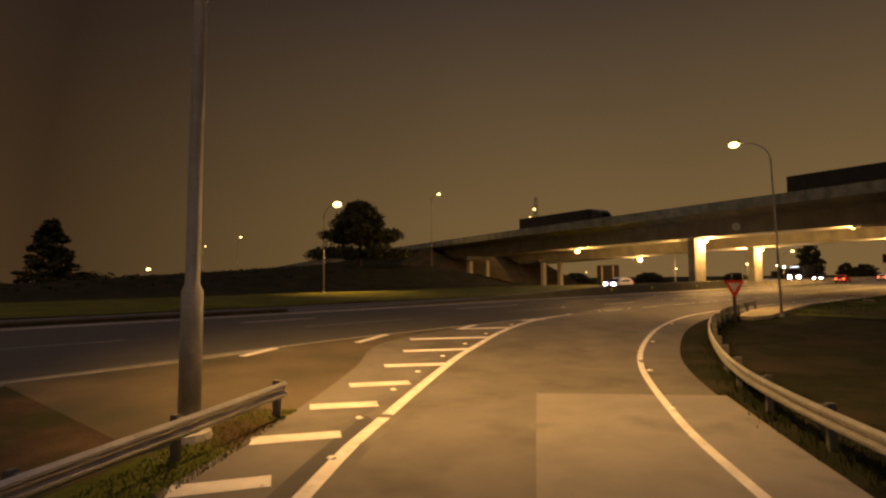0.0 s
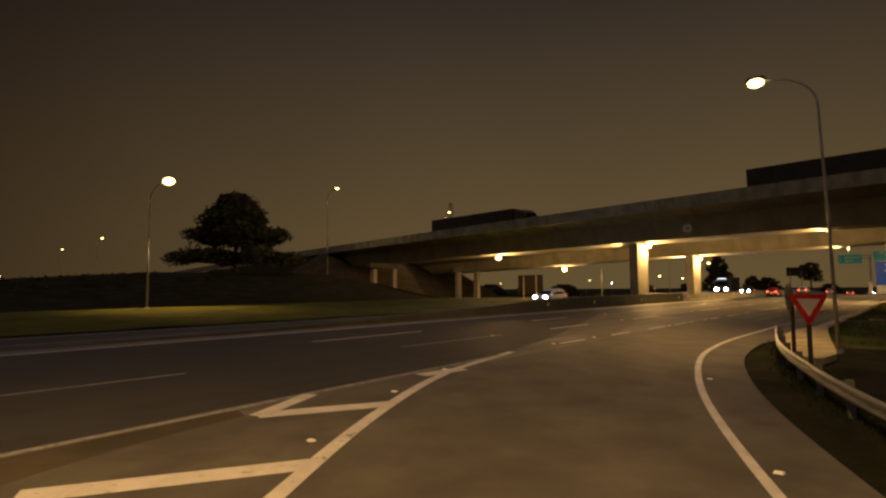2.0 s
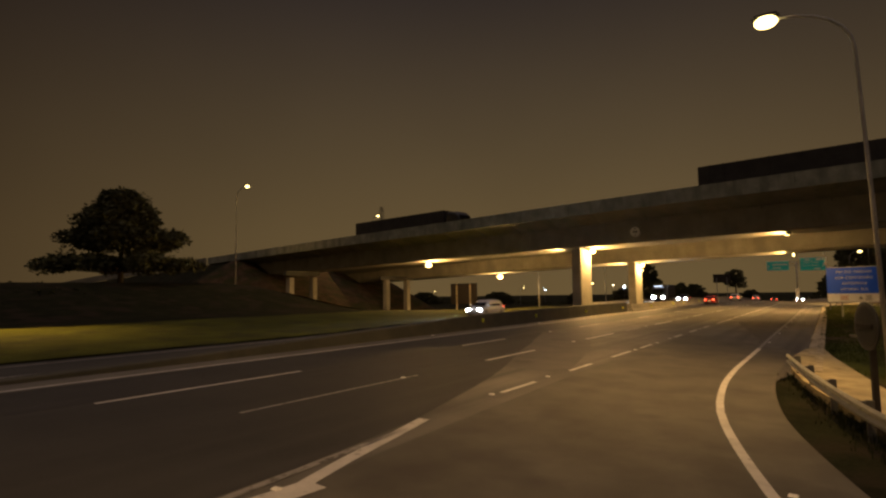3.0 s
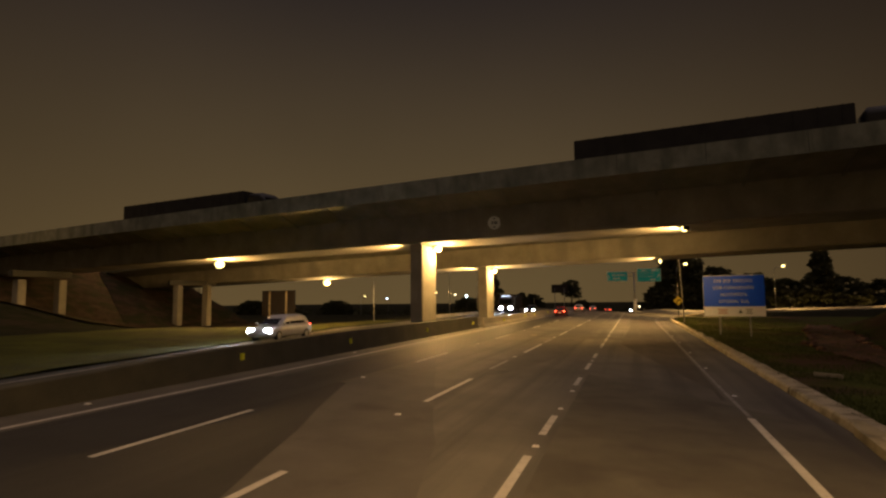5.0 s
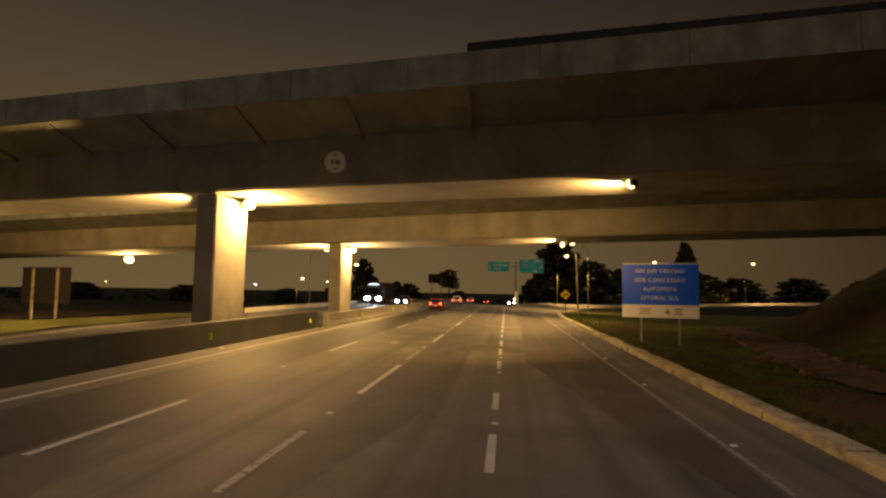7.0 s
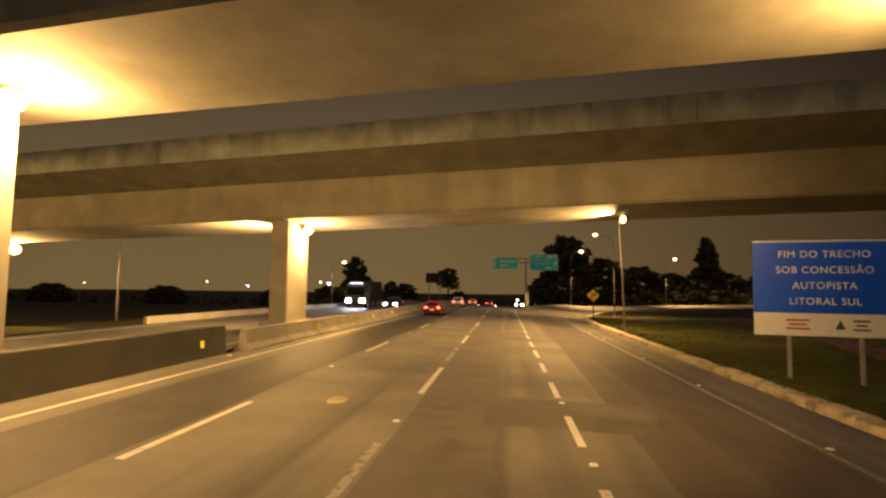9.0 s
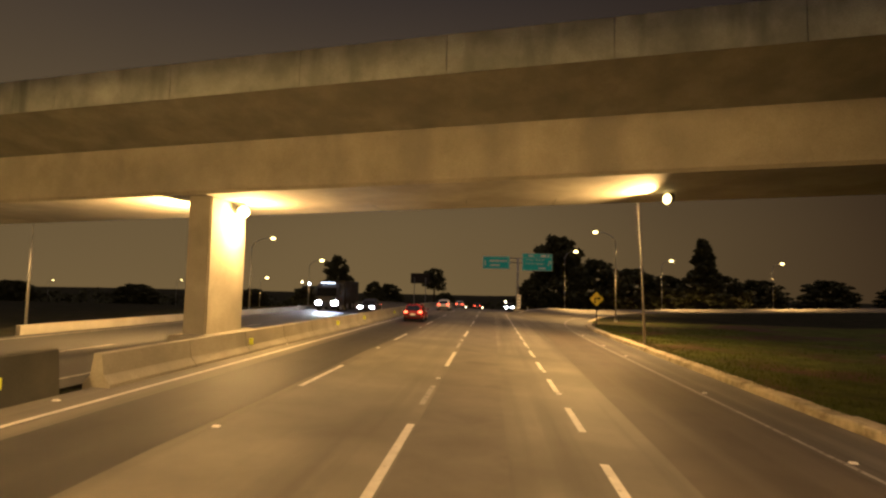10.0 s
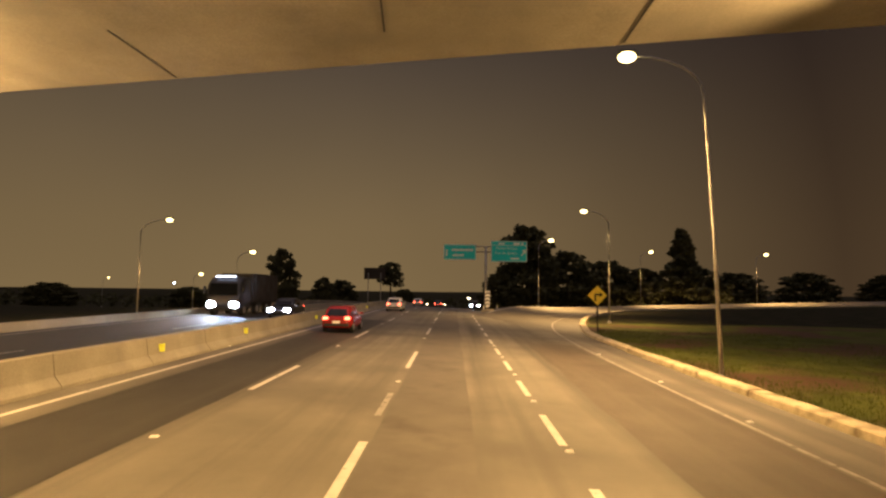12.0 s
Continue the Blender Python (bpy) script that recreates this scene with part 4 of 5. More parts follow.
street_lamp((239.5, 68.5), (239.5, 66.5, 5.9), TALL + " far beyond the road", 8000, bulb=1.5)
street_lamp((280.5, 119), (280.5, 117, 5.2), TALL + " beyond the fields", 0)
street_lamp((300, 188), (300, 186, 4.2), TALL + " beyond the fields", 0)
street_lamp((108.2, 66.8), (107.8, 65.0, 19.0), TALL + " up on the overpass", 6000)
street_lamp((70.0, 59.4), (70.2, 57.2, 18.6), TALL + " beside the overpass", 800)
street_lamp((61.4, 139), (61.6, 136.7, 15.0), TALL + " along the embankment", 1500)
street_lamp((63.2, 176), (63.4, 174, 14.3), TALL + " along the embankment", 1500)
street_lamp((64.4, 258), (64.4, 256, 8.0), TALL + " beyond the embankment", 6000, bulb=3.0)
street_lamp((30, 262), (30, 260, 4.5), "steel street lamp with lit sodium head past the embankment", 0)
street_lamp((118, 96), (118, 94, 11.6), "steel street lamp with lit sodium head behind the tree", 0)
street_lamp((109.3, 30.0), (109.3, 28.0, 9.6), "tall steel street lamp, unlit, beyond the barrier", 0, False)

# ---------------------------------------------------------------- lamps under the overpass


def wall_lamp(place, turn, power, label, s=1.15, drop=0.3, open_round=False, under=0.28, cone=166, blend=0.25, reach=0.42):
    """A small floodlight on a bracket under a bridge; turn is the way it faces, in degrees."""
    top = empty("bridge_lamp", pose(*place, 0, 0, turn))
    part("housing", boxed((-0.12, 0, 0.04), (0.22, 0.40, 0.30), 0.03), DARK_METAL, top)
    part("bracket", cyl(bmesh.new(), (-0.22, 0, 0.12), (-0.42, 0, 0.34), 0.03), STEEL, top)
    bm = bmesh.new()
    bmesh.ops.create_uvsphere(bm, u_segments=14, v_segments=8, radius=1, matrix=Matrix.Diagonal(((0.17 if open_round else 0.10) * s, 0.18 * s, 0.15 * s, 1)))
    part("lens", bm, LAMP_GLOW, top, "glowing sodium lens", True)
    tagged(top, label, "floodlight", "lamps under the overpass")
    c, d = math.cos(radians(turn)), math.sin(radians(turn))
    lamp("bridge_lamp_light", (place[0] + reach * c, place[1] + reach * d, place[2] - under), power, SODIUM_DEEP, 0.12, target=None if open_round else (place[0] + 5 * c, place[1] + 5 * d, place[2] - drop), cone=cone, blend=blend)
    return top


LOW = "small lit sodium floodlight under the concrete overpass"
wall_lamp((73.0, -8.7, 7.08), 46, 3000, LOW + " girder", 1.3, 0.1, under=0.16, cone=152, blend=0.7)
wall_lamp((76.5, 8.8, 6.8), -90, 2400, LOW + " on a pillar", 1.7, open_round=True)
wall_lamp((75.6, 10.5, 6.55), 90, 6500, LOW + " on a pillar", cone=108, blend=0.4)
wall_lamp((78.3, 31.0, 6.35), 0, 3000, LOW + " girder", 2.4, open_round=True, under=0.1, reach=0.8)
wall_lamp((94.9, -8.18, 6.43), 100, 2800, LOW + " girder", 1.3, 0.6, under=0.16, cone=150, blend=0.6)
wall_lamp((96.35, 9.05, 6.0), -90, 1500, LOW + " on a pillar", 1.6, open_round=True, under=0.5)
wall_lamp((96.2, 10.75, 5.9), 90, 5000, LOW + " on a pillar")
wall_lamp((103.9, 34.6, 5.36), -120, 2600, LOW + " girder", 2.4, open_round=True)

# ---------------------------------------------------------------- guard rails


def guard_rail(line, label):
    """A W-beam guard rail with its posts and spacers."""
    top = empty("guard_rail")
    tagged(top, label, "guard rail")
    w = [(0, 0.42), (0.05, 0.47), (0.05, 0.51), (-0.03, 0.56), (-0.03, 0.60), (0.05, 0.65), (0.05, 0.69), (0, 0.74)]
    prof = w + [(o - 0.012, z) for o, z in w[::-1]]
    ln = smooth_line(line, 0.8)
    part("beam", sweep(prof, ln, grade), STEEL, top, smooth=False)
    d, last = 0.0, None
    for p, q in zip(ln, ln[1:]):
        if last is None or d - last >= 2.0:
            last = d
            a = math.degrees(math.atan2(q[1] - p[1], q[0] - p[0]))
            n = (-math.sin(radians(a)), math.cos(radians(a)))
            z = grade(*p)
            part("post", boxed((p[0] - n[0] * 0.2, p[1] - n[1] * 0.2, z + 0.28), (0.12, 0.14, 0.96), 0.01, a), RAIL_POST, top)
            part("spacer", boxed((p[0] - n[0] * 0.09, p[1] - n[1] * 0.09, z + 0.58), (0.12, 0.12, 0.3), 0.01, a), RAIL_POST, top)
        d += math.hypot(q[0] - p[0], q[1] - p[1])
    return top, ln


rail_r, rail_line = guard_rail(RAIL_RIGHT, "curved galvanised steel guard rail along the slip road's outer side")
rail_l, _ = guard_rail([(5.2, -14.65), (1.99, -16.75), (-1.0, -19.0), (-5.4, -23.5), (-11.4, -30.5), (-17.4, -38)], "galvanised steel guard rail with blunt end on the gore's grass")

# ---------------------------------------------------------------- signs


def panel(name, w, h, t, mat, parent, m, label="", bevel=0.0):
    """A flat plate in its own xz plane, facing -y."""
    ob = part(name, boxed((0, 0, 0), (w, t, h), bevel), mat, parent, label)
    ob.matrix_local = m
    return ob


# blue information board
bx0, by0, bx1, by1 = 86.9, -11.1, 86.0, -15.45
ang = math.degrees(math.atan2(by1 - by0, bx1 - bx0))
blue = empty("information_sign", pose((bx0 + bx1) / 2, (by0 + by1) / 2, 0, 0, 0, ang))
tagged(blue, "large blue road sign with white lettering on posts", "road sign")
panel("board", 4.44, 2.55, 0.04, SIGN_BLUE, blue, pose(0, 0, 3.32))
panel("lower_board", 4.44, 0.78, 0.042, SIGN_WHITE, blue, pose(0, 0, 1.65), "white strip with two small emblems")
panel("backing", 4.2, 3.0, 0.05, SIGN_BACK, blue, pose(0, 0.06, 2.9), "grey metal backing frame")
for dz, w in ((4.585, 4.44), (1.27, 4.44)):
    panel("border", w, 0.05, 0.05, SIGN_WHITE, blue, pose(0, -0.004, dz))
for i, words in enumerate(("FIM DO TRECHO", "SOB CONCESSÃO", "AUTOPISTA", "LITORAL SUL")):
    lettering("lettering", words, 0.34, SIGN_WHITE, blue, pose(0, -0.03, 4.11 - 0.553 * i, 90), "white capital letters")
for dx, wd, mt in ((-0.85, 0.72, LOGO_RED), (0.85, 0.50, LOGO_GREY)):
    for k in range(3):
        panel("emblem_bar", wd - 0.18 * (k % 2), 0.07, 0.01, mt, blue, pose(dx + (0.22 if mt is LOGO_GREY else 0), -0.03, 1.80 - 0.15 * k))
bm = bmesh.new()
vs = [bm.verts.new(p) for p in ((0.28, -0.03, 1.5), (0.6, -0.03, 1.5), (0.44, -0.03, 1.82))]
bm.faces.new(vs)
bmesh.ops.solidify(bm, geom=bm.faces[:], thickness=0.01)
part("emblem", bm, LOGO_GREY, blue)
for dx in (-1.1, 1.1):
    part("post", boxed((dx, 0.12, 2.0), (0.12, 0.12, 5.0), 0.01), POLE_MAT, blue)

# give-way sign: white triangle on a red panel, two dark posts
gw = empty("give_way_sign", pose(32.8, -12.55, grade(32.8, -12.5), 0, 0, -72))
tagged(gw, "red triangular give-way sign with white centre on a dark post", "road sign")
bm = bmesh.new()
bm.faces.new([bm.verts.new(p) for p in ((-0.47, 0, 2.40), (-0.51, 0, 2.34), (-0.04, 0, 1.46), (0.04, 0, 1.46), (0.51, 0, 2.34), (0.47, 0, 2.40))])
bmesh.ops.solidify(bm, geom=bm.faces[:], thickness=0.03)
part("panel", bm, SIGN_RED, gw, "red triangular panel pointing down")
bm = bmesh.new()
vs = [bm.verts.new(p) for p in ((-0.31, -0.04, 2.25), (0.31, -0.04, 2.25), (0, -0.04, 1.72))]
bm.faces.new(vs)
bmesh.ops.solidify(bm, geom=bm.faces[:], thickness=0.006)
part("triangle", bm, SIGN_WHITE, gw, "white triangle pointing down")
part("post", boxed((0, 0.07, 0.75), (0.12, 0.10, 1.9), 0.01), POST_WOOD, gw)
sb = empty("road_sign", pose(34.3, -11.8, grade(34.3, -11.8), 0, 0, 21))
tagged(sb, "round road sign seen from behind on a dark post", "road sign")
part("disc", cyl(bmesh.new(), (0, -0.015, 2.24), (0, 0.015, 2.24), 0.50, 0.50, 32), DARK_METAL, sb, "dark rim")
part("back_plate", cyl(bmesh.new(), (0, 0.012, 2.24), (0, 0.024, 2.24), 0.43, 0.43, 32), WALL_DARK, sb, "dull grey back")
part("bracket", boxed((0, 0.04, 2.24), (0.62, 0.05, 0.10), 0.01), POST_WOOD, sb)
part("post", boxed((0, -0.075, 1.0), (0.12, 0.10, 2.5), 0.01), POST_WOOD, sb)

# yellow bend warning sign
ys = empty("warning_sign", pose(130.9, -12.12, grade(131, -12.1) - 0.05, 0, 0, -88))
tagged(ys, "yellow diamond warning sign with a black turn arrow on a post", "road sign")
d = panel("diamond", 1.03, 1.03, 0.03, SIGN_YELLOW, ys, pose(0, 0, 2.82, 0, 45, 0), bevel=0.01)
for c, s, r in (((-0.17, -0.02, 2.62), (0.12, 0.008, 0.46), 0), ((0.0, -0.02, 2.88), (0.42, 0.008, 0.12), 0)):
    part("arrow_bar", boxed(c, s), SIGN_BLACK, ys)
bm = bmesh.new()
vs = [bm.verts.new(p) for p in ((0.16, -0.024, 3.06), (0.16, -0.024, 2.70), (0.40, -0.024, 2.88))]
bm.faces.new(vs)
bmesh.ops.solidify(bm, geom=bm.faces[:], thickness=0.006)
part("arrow_head", bm, SIGN_BLACK, ys)
part("post", boxed((0, 0.06, 1.3), (0.10, 0.10, 2.9), 0.01), POST_WOOD, ys)

# green overhead signs on one mast
gx0 = 163.6
gz = grade(gx0, -5.7)
gantry = empty("overhead_sign", pose(gx0, -5.75, gz, 0, 0, -90))
tagged(gantry, "two green overhead direction signs on a single steel mast", "road sign")
part("mast", cyl(bmesh.new(), (0, 0.2, -0.2), (0, 0.2, 8.6), 0.20, 0.15, 16), POLE_MAT, gantry, smooth=True)
part("cross_arm", boxed((0.1, 0.2, 7.9), (10.6, 0.18, 0.18), 0.02), POLE_MAT, gantry)
part("cross_arm", boxed((0.1, 0.2, 8.6), (10.6, 0.18, 0.18), 0.02), POLE_MAT, gantry)
big = panel("sign_board", 4.75, 2.75, 0.05, SIGN_GREEN, gantry, pose(3.05, 0, 8.0))
small = panel("sign_board", 4.25, 2.0, 0.05, SIGN_GREEN, gantry, pose(-3.45, 0, 7.85))
for ob, w, h in ((big, 4.75, 2.75), (small, 4.25, 2.0)):
    for z in (-h / 2 + 0.06, h / 2 - 0.06):
        panel("border", w - 0.06, 0.06, 0.01, SIGN_WHITE, ob, pose(0, -0.032, z))
    for x in (-w / 2 + 0.06, w / 2 - 0.06):
        panel("border", 0.06, h - 0.2, 0.01, SIGN_WHITE, ob, pose(x, -0.032, 0))
for x, z, w, h in ((-1.0, 1.02, 0.8, 0.2), (1.0, 1.02, 0.8, 0.26), (1.75, 1.02, 0.25, 0.26), (0.75, -0.95, 1.1, 0.2)):
    panel("writing_bar", w, h, 0.01, SIGN_WHITE, big, pose(x, -0.032, z))
panel("border", 4.6, 0.05, 0.01, SIGN_WHITE, big, pose(0, -0.032, 0.80))
lettering("lettering", "Ponta Grossa", 0.46, SIGN_WHITE, big, pose(-0.30, -0.032, 0.40, 90))
lettering("lettering", "Foz do Iguaçu", 0.46, SIGN_WHITE, big, pose(-0.40, -0.032, -0.22, 90))
for r_, c_, s_ in ((35, (1.85, -0.032, -0.25), (0.13, 0.01, 0.8)), (80, (1.95, -0.033, 0.12), (0.12, 0.01, 0.4)), (-5, (2.1, -0.034, -0.04), (0.12, 0.01, 0.4))):
    panel("arrow_bar", s_[0], s_[2], s_[1], SIGN_WHITE, big, pose(*c_, 0, r_, 0))
panel("arrow_bar", 0.14, 0.9, 0.01, SIGN_WHITE, small, pose(-1.75, -0.032, -0.1))
for x, z, w, h in ((0.35, 0.28, 2.9, 0.34), (-0.15, -0.42, 1.7, 0.30)):
    for k in range(int(w / 0.26)):
        panel("writing_bar", 0.18, h * (1.0 if k % 3 else 0.75), 0.01, SIGN_WHITE, small, pose(x - w / 2 + 0.13 + 0.26 * k, -0.032, z))

# back of a far board over the opposite carriageway
fb = empty("direction_board", pose(232, 18.6, grade(232, 18.6), 0, 0, 90))
tagged(fb, "dark back of a far road sign raised on two posts", "road sign")
panel("board", 5.4, 2.9, 0.08, POST_WOOD, fb, pose(0, 0, 8.0))
for dx in (-1.6, 1.6):
    part("post", boxed((dx, 0.12, 4.0), (0.2, 0.16, 8.4), 0.01), POLE_MAT, fb)

# chevron marker on a pale base at the exit nose
ch = empty("chevron_marker", pose(160.3, -5.8, grade(160.3, -5.8), 0, 0, -90))
tagged(ch, "narrow white chevron marker board on a pale concrete base", "road sign")
panel("board", 0.62, 2.0, 0.04, SIGN_WHITE, ch, pose(0, 0, 1.75))
for k in range(4):
    for s in (-1, 1):
        panel("chevron_stroke", 0.42, 0.14, 0.01, SIGN_BLACK, ch, pose(s * 0.15, -0.028, 1.05 + 0.46 * k, 0, 40 * s, 0))
part("post", boxed((0, 0.06, 0.9), (0.1, 0.08, 2.0), 0.01), POLE_MAT, ch)
part("base_block", boxed((0, 0.1, 0.2), (1.6, 1.0, 0.6), 0.08), CONCRETE, ch)

# round clearance disc on the girder
disc = empty("clearance_disc", pose(73.38, 3.5, 8.15, 0, 0, -82))
tagged(disc, "round white height-limit disc fixed on the concrete girder", "road sign")
part("plate", cyl(bmesh.new(), (0, -0.03, 0), (0, 0.03, 0), 0.46, 0.46, 32), SIGN_WHITE, disc)
for c, s in (((-0.12, -0.036, 0), (0.12, 0.01, 0.2)), ((0.1, -0.036, 0), (0.2, 0.01, 0.2)), ((0, -0.036, 0.3), (0.16, 0.01, 0.08)), ((0, -0.036, -0.3), (0.16, 0.01, 0.08))):
    part("mark", boxed(c, s), LOGO_GREY, disc)

# dark twin-post board beyond the opposite carriageway, seen from behind
hb = empty("direction_board", pose(96.8, 37.4, land(96.8, 37.4), 0, 0, 80))
tagged(hb, "dark back of a tall road sign on two pale posts", "road sign")
panel("board", 5.7, 3.3, 0.06, POST_WOOD, hb, pose(0, 0, 3.2))
for dx in (-1.45, 1.45):
    part("post", boxed((dx, 0.12, 2.1), (0.20, 0.16, 5.4), 0.01), KERB_MAT, hb, "pale concrete post")

# ---------------------------------------------------------------- vehicles


def loft(sections, n=16, power=4.0):
    """A closed skin through rounded sections (x, half width, z low, z high)."""
    bm = bmesh.new()
    rings = []
    for x, w, z0, z1 in sections:
        ring = []
        for k in range(n):
            a = 2 * math.pi * (k + 0.5) / n
            c, s = math.cos(a), math.sin(a)
            cx = math.copysign(abs(c) ** (2 / power), c)
            cz = math.copysign(abs(s) ** (2 / power), s)
            ring.append(bm.verts.new((x, w * cx, (z0 + z1) / 2 + (z1 - z0) / 2 * cz)))
        rings.append(ring)
    for a, b in zip(rings, rings[1:]):
        for k in range(n):
            bm.faces.new((a[k], a[(k + 1) % n], b[(k + 1) % n], b[k]))
    bm.faces.new(rings[0][::-1])
    bm.faces.new(rings[-1])
    bmesh.ops.recalc_face_normals(bm, faces=bm.faces[:])
    return bm


def wheel(parent, x, y, r=0.31, w=0.2):
    side = 1 if y > 0 else -1
    bm = bmesh.new()
    cyl(bm, (0, -w / 2, 0), (0, w / 2, 0), r, r, 24)
    bmesh.ops.bevel(bm, geom=[e for e in bm.edges if e.calc_face_angle(0) > 1], offset=0.035, segments=2, affect="EDGES")
    wh = part("wheel", bm, RUBBER, parent)
    wh.location = (x, y, r)
    bm = cyl(bmesh.new(), (0, side * (w / 2 - 0.02), 0), (0, side * (w / 2 + 0.012), 0), r * 0.66, r * 0.6, 20)
    part("rim", bm, RIM, wh)


def car(m, paint, label, length=4.1, width=1.72, height=1.48, hatch=True, oncoming=False, lights=True):
    """A passenger car that faces +x, its base at the origin."""
    top = empty("car", m)
    tagged(top, label, "car")
    h, hw, L = height, width / 2, length
    f, r = L / 2, -L / 2
    part("body", loft([(r, hw * 0.80, 0.36, 0.78), (r + 0.08, hw * 0.94, 0.26, 0.90), (r + 0.6, hw, 0.20, 0.96), (-0.3, hw, 0.19, 0.93), (f - 1.3, hw, 0.19, 0.92), (f - 0.45, hw * 0.97, 0.20, 0.80), (f - 0.1, hw * 0.88, 0.26, 0.68), (f, hw * 0.74, 0.34, 0.58)], 20, 5), paint, top, smooth=True)
    back = r + (0.16 if hatch else 0.75)
    part("cabin", loft([(back, hw * 0.80, 0.72, 0.96), (back + 0.35, hw * 0.80, 0.72, h - 0.10), (back + 0.8, hw * 0.80, 0.72, h), (0.3, hw * 0.80, 0.72, h - 0.02), (f - 1.55, hw * 0.82, 0.72, h - 0.26), (f - 1.0, hw * 0.84, 0.72, 0.92)], 20, 5), paint, top, smooth=True)

    def pane(name, pts):
        bm = bmesh.new()
        fc = bm.faces.new([bm.verts.new(p) for p in pts])
        bmesh.ops.solidify(bm, geom=[fc], thickness=0.012)
        bmesh.ops.recalc_face_normals(bm, faces=bm.faces[:])
        part(name, bm, CAR_GLASS, top, "dark glass")
    for s in (-1, 1):
        yb, yt = s * hw * 0.825, s * hw * 0.74
        pane("side_window", [(back + 0.55, yb, 0.96), (0.05, yb, 0.95), (0.05, yt, h - 0.12), (back + 0.72, yt, h - 0.14)])
        pane("side_window", [(0.14, yb, 0.95), (f - 1.15, yb, 0.93), (f - 1.72, yt, h - 0.20), (0.14, yt, h - 0.12)])
    pane("rear_window", [(back - 0.02, -hw * 0.66, 0.95), (back - 0.02, hw * 0.66, 0.95), (back + 0.30, hw * 0.58, h - 0.16), (back + 0.30, -hw * 0.58, h - 0.16)])
    pane("windscreen", [(f - 0.96, -hw * 0.70, 0.94), (f - 0.96, hw * 0.70, 0.94), (f - 1.52, hw * 0.62, h - 0.22), (f - 1.52, -hw * 0.62, h - 0.22)])
    for s in (-1, 1):
        for x in (r + 0.72, f - 0.82):
            wheel(top, x, s * (hw - 0.10))
        part("tail_lamp", boxed((r + 0.06, s * hw * 0.70, 0.80), (0.14, 0.30, 0.17), 0.03), TAIL_GLOW if lights else SIGN_RED, top, "red lamp")
        part("headlamp", boxed((f - 0.10, s * hw * 0.66, 0.60), (0.18, 0.42, 0.26), 0.05), HEAD_GLOW if oncoming else CAR_GLASS, top)
        part("mirror", boxed((f - 1.15, s * (hw + 0.08), 0.98), (0.10, 0.18, 0.13), 0.03), paint, top)
    part("bumper", boxed((r + 0.02, 0, 0.44), (0.10, width * 0.82, 0.16), 0.03), PLASTIC, top)
    part("plate", boxed((r - 0.035, 0, 0.60), (0.02, 0.40, 0.13)), SIGN_WHITE, top, "blank pale plate")
    return top


def at_road(x, y, turn):
    return pose(x, y, grade(x, y) + 0.01, 0, 0, turn)


car(at_road(122.5, 4.95, 0), CAR_RED, "red hatchback car with lit tail lamps on the motorway")
car(at_road(152, 4.9, 0), CAR_WHITE, "white estate car with lit tail lamps on the motorway", 4.3, 1.74, 1.5)
car(at_road(64.8, 14.9, 180), CAR_WHITE, "white estate car with lit headlamps on the opposite carriageway", 4.4, 1.74, 1.5, True, True)
car(at_road(131.6, 11.0, 180), CAR_DARK, "dark car with bright headlamps on the opposite carriageway", 4.3, 1.74, 1.47, False, True)
car(at_road(205, 1.6, 0), CAR_DARK, "distant car with red tail lamps on the motorway", 4.3, 1.74, 1.47)
car(at_road(196, 5.2, 0), CAR_WHITE, "distant pale car with red tail lamps on the motorway", 4.3, 1.74, 1.47)
car(at_road(190, -5.2, 180), CAR_DARK, "distant car with lit headlamps waiting by the exit", 4.3, 1.74, 1.47, True, True)


def truck(m, label, trailer=12.5, mat=TARP, lit=False):
    """A lorry that faces +x: cab and a long covered body."""
    top = empty("truck", m)
    tagged(top, label, "truck")
    part("cab", loft([(-1.1, 1.22, 0.7, 3.1), (-0.9, 1.25, 0.55, 3.35), (0.4, 1.25, 0.5, 3.3), (0.95, 1.22, 0.5, 2.9), (1.15, 1.18, 0.5, 1.7), (1.2, 1.12, 0.55, 1.3)], 20, 7), CAR_DARK, top, smooth=True)
    bm = bmesh.new()
    fc = bm.faces.new([bm.verts.new(p) for p in ((1.17, -1.05, 1.75), (1.17, 1.05, 1.75), (1.0, 1.0, 2.75), (1.0, -1.0, 2.75))])
    bmesh.ops.solidify(bm, geom=[fc], thickness=0.02)
    part("windscreen", bm, CAR_GLASS, top)
    part("chassis", boxed((-trailer / 2 - 0.6, 0, 0.85), (trailer + 1.2, 0.9, 0.28), 0.03), DARK_METAL, top)
    part("body", boxed((-trailer / 2 - 1.5, 0, 2.35), (trailer, 2.5, 2.6), 0.05), mat, top)
    for k in range(int(trailer / 1.2)):
        part("rib", boxed((-2.1 - 1.2 * k, 0, 2.35), (0.07, 2.56, 2.64), 0.01), mat, top)
    for x in (0.1, -2.6, -trailer - 0.1, -trailer + 1.15):
        for s in (-1, 1):
            wheel(top, x, s * 1.05, 0.5, 0.3)
    for s in (-1, 1):
        part("headlamp", boxed((1.18, s * 0.84, 0.95), (0.14, 0.62, 0.48), 0.10), HEAD_GLOW if lit else CAR_GLASS, top)
        part("mirror", boxed((1.0, s * 1.42, 2.2), (0.12, 0.2, 0.6), 0.03), PLASTIC, top)
    part("bumper", boxed((1.14, 0, 0.62), (0.2, 2.4, 0.32), 0.05), PLASTIC, top)
    if lit:
        part("light_bar", boxed((0.75, 0, 3.34), (0.10, 1.5, 0.09), 0.02), BAR_GLOW, top, "row of white roof lamps")
    return top


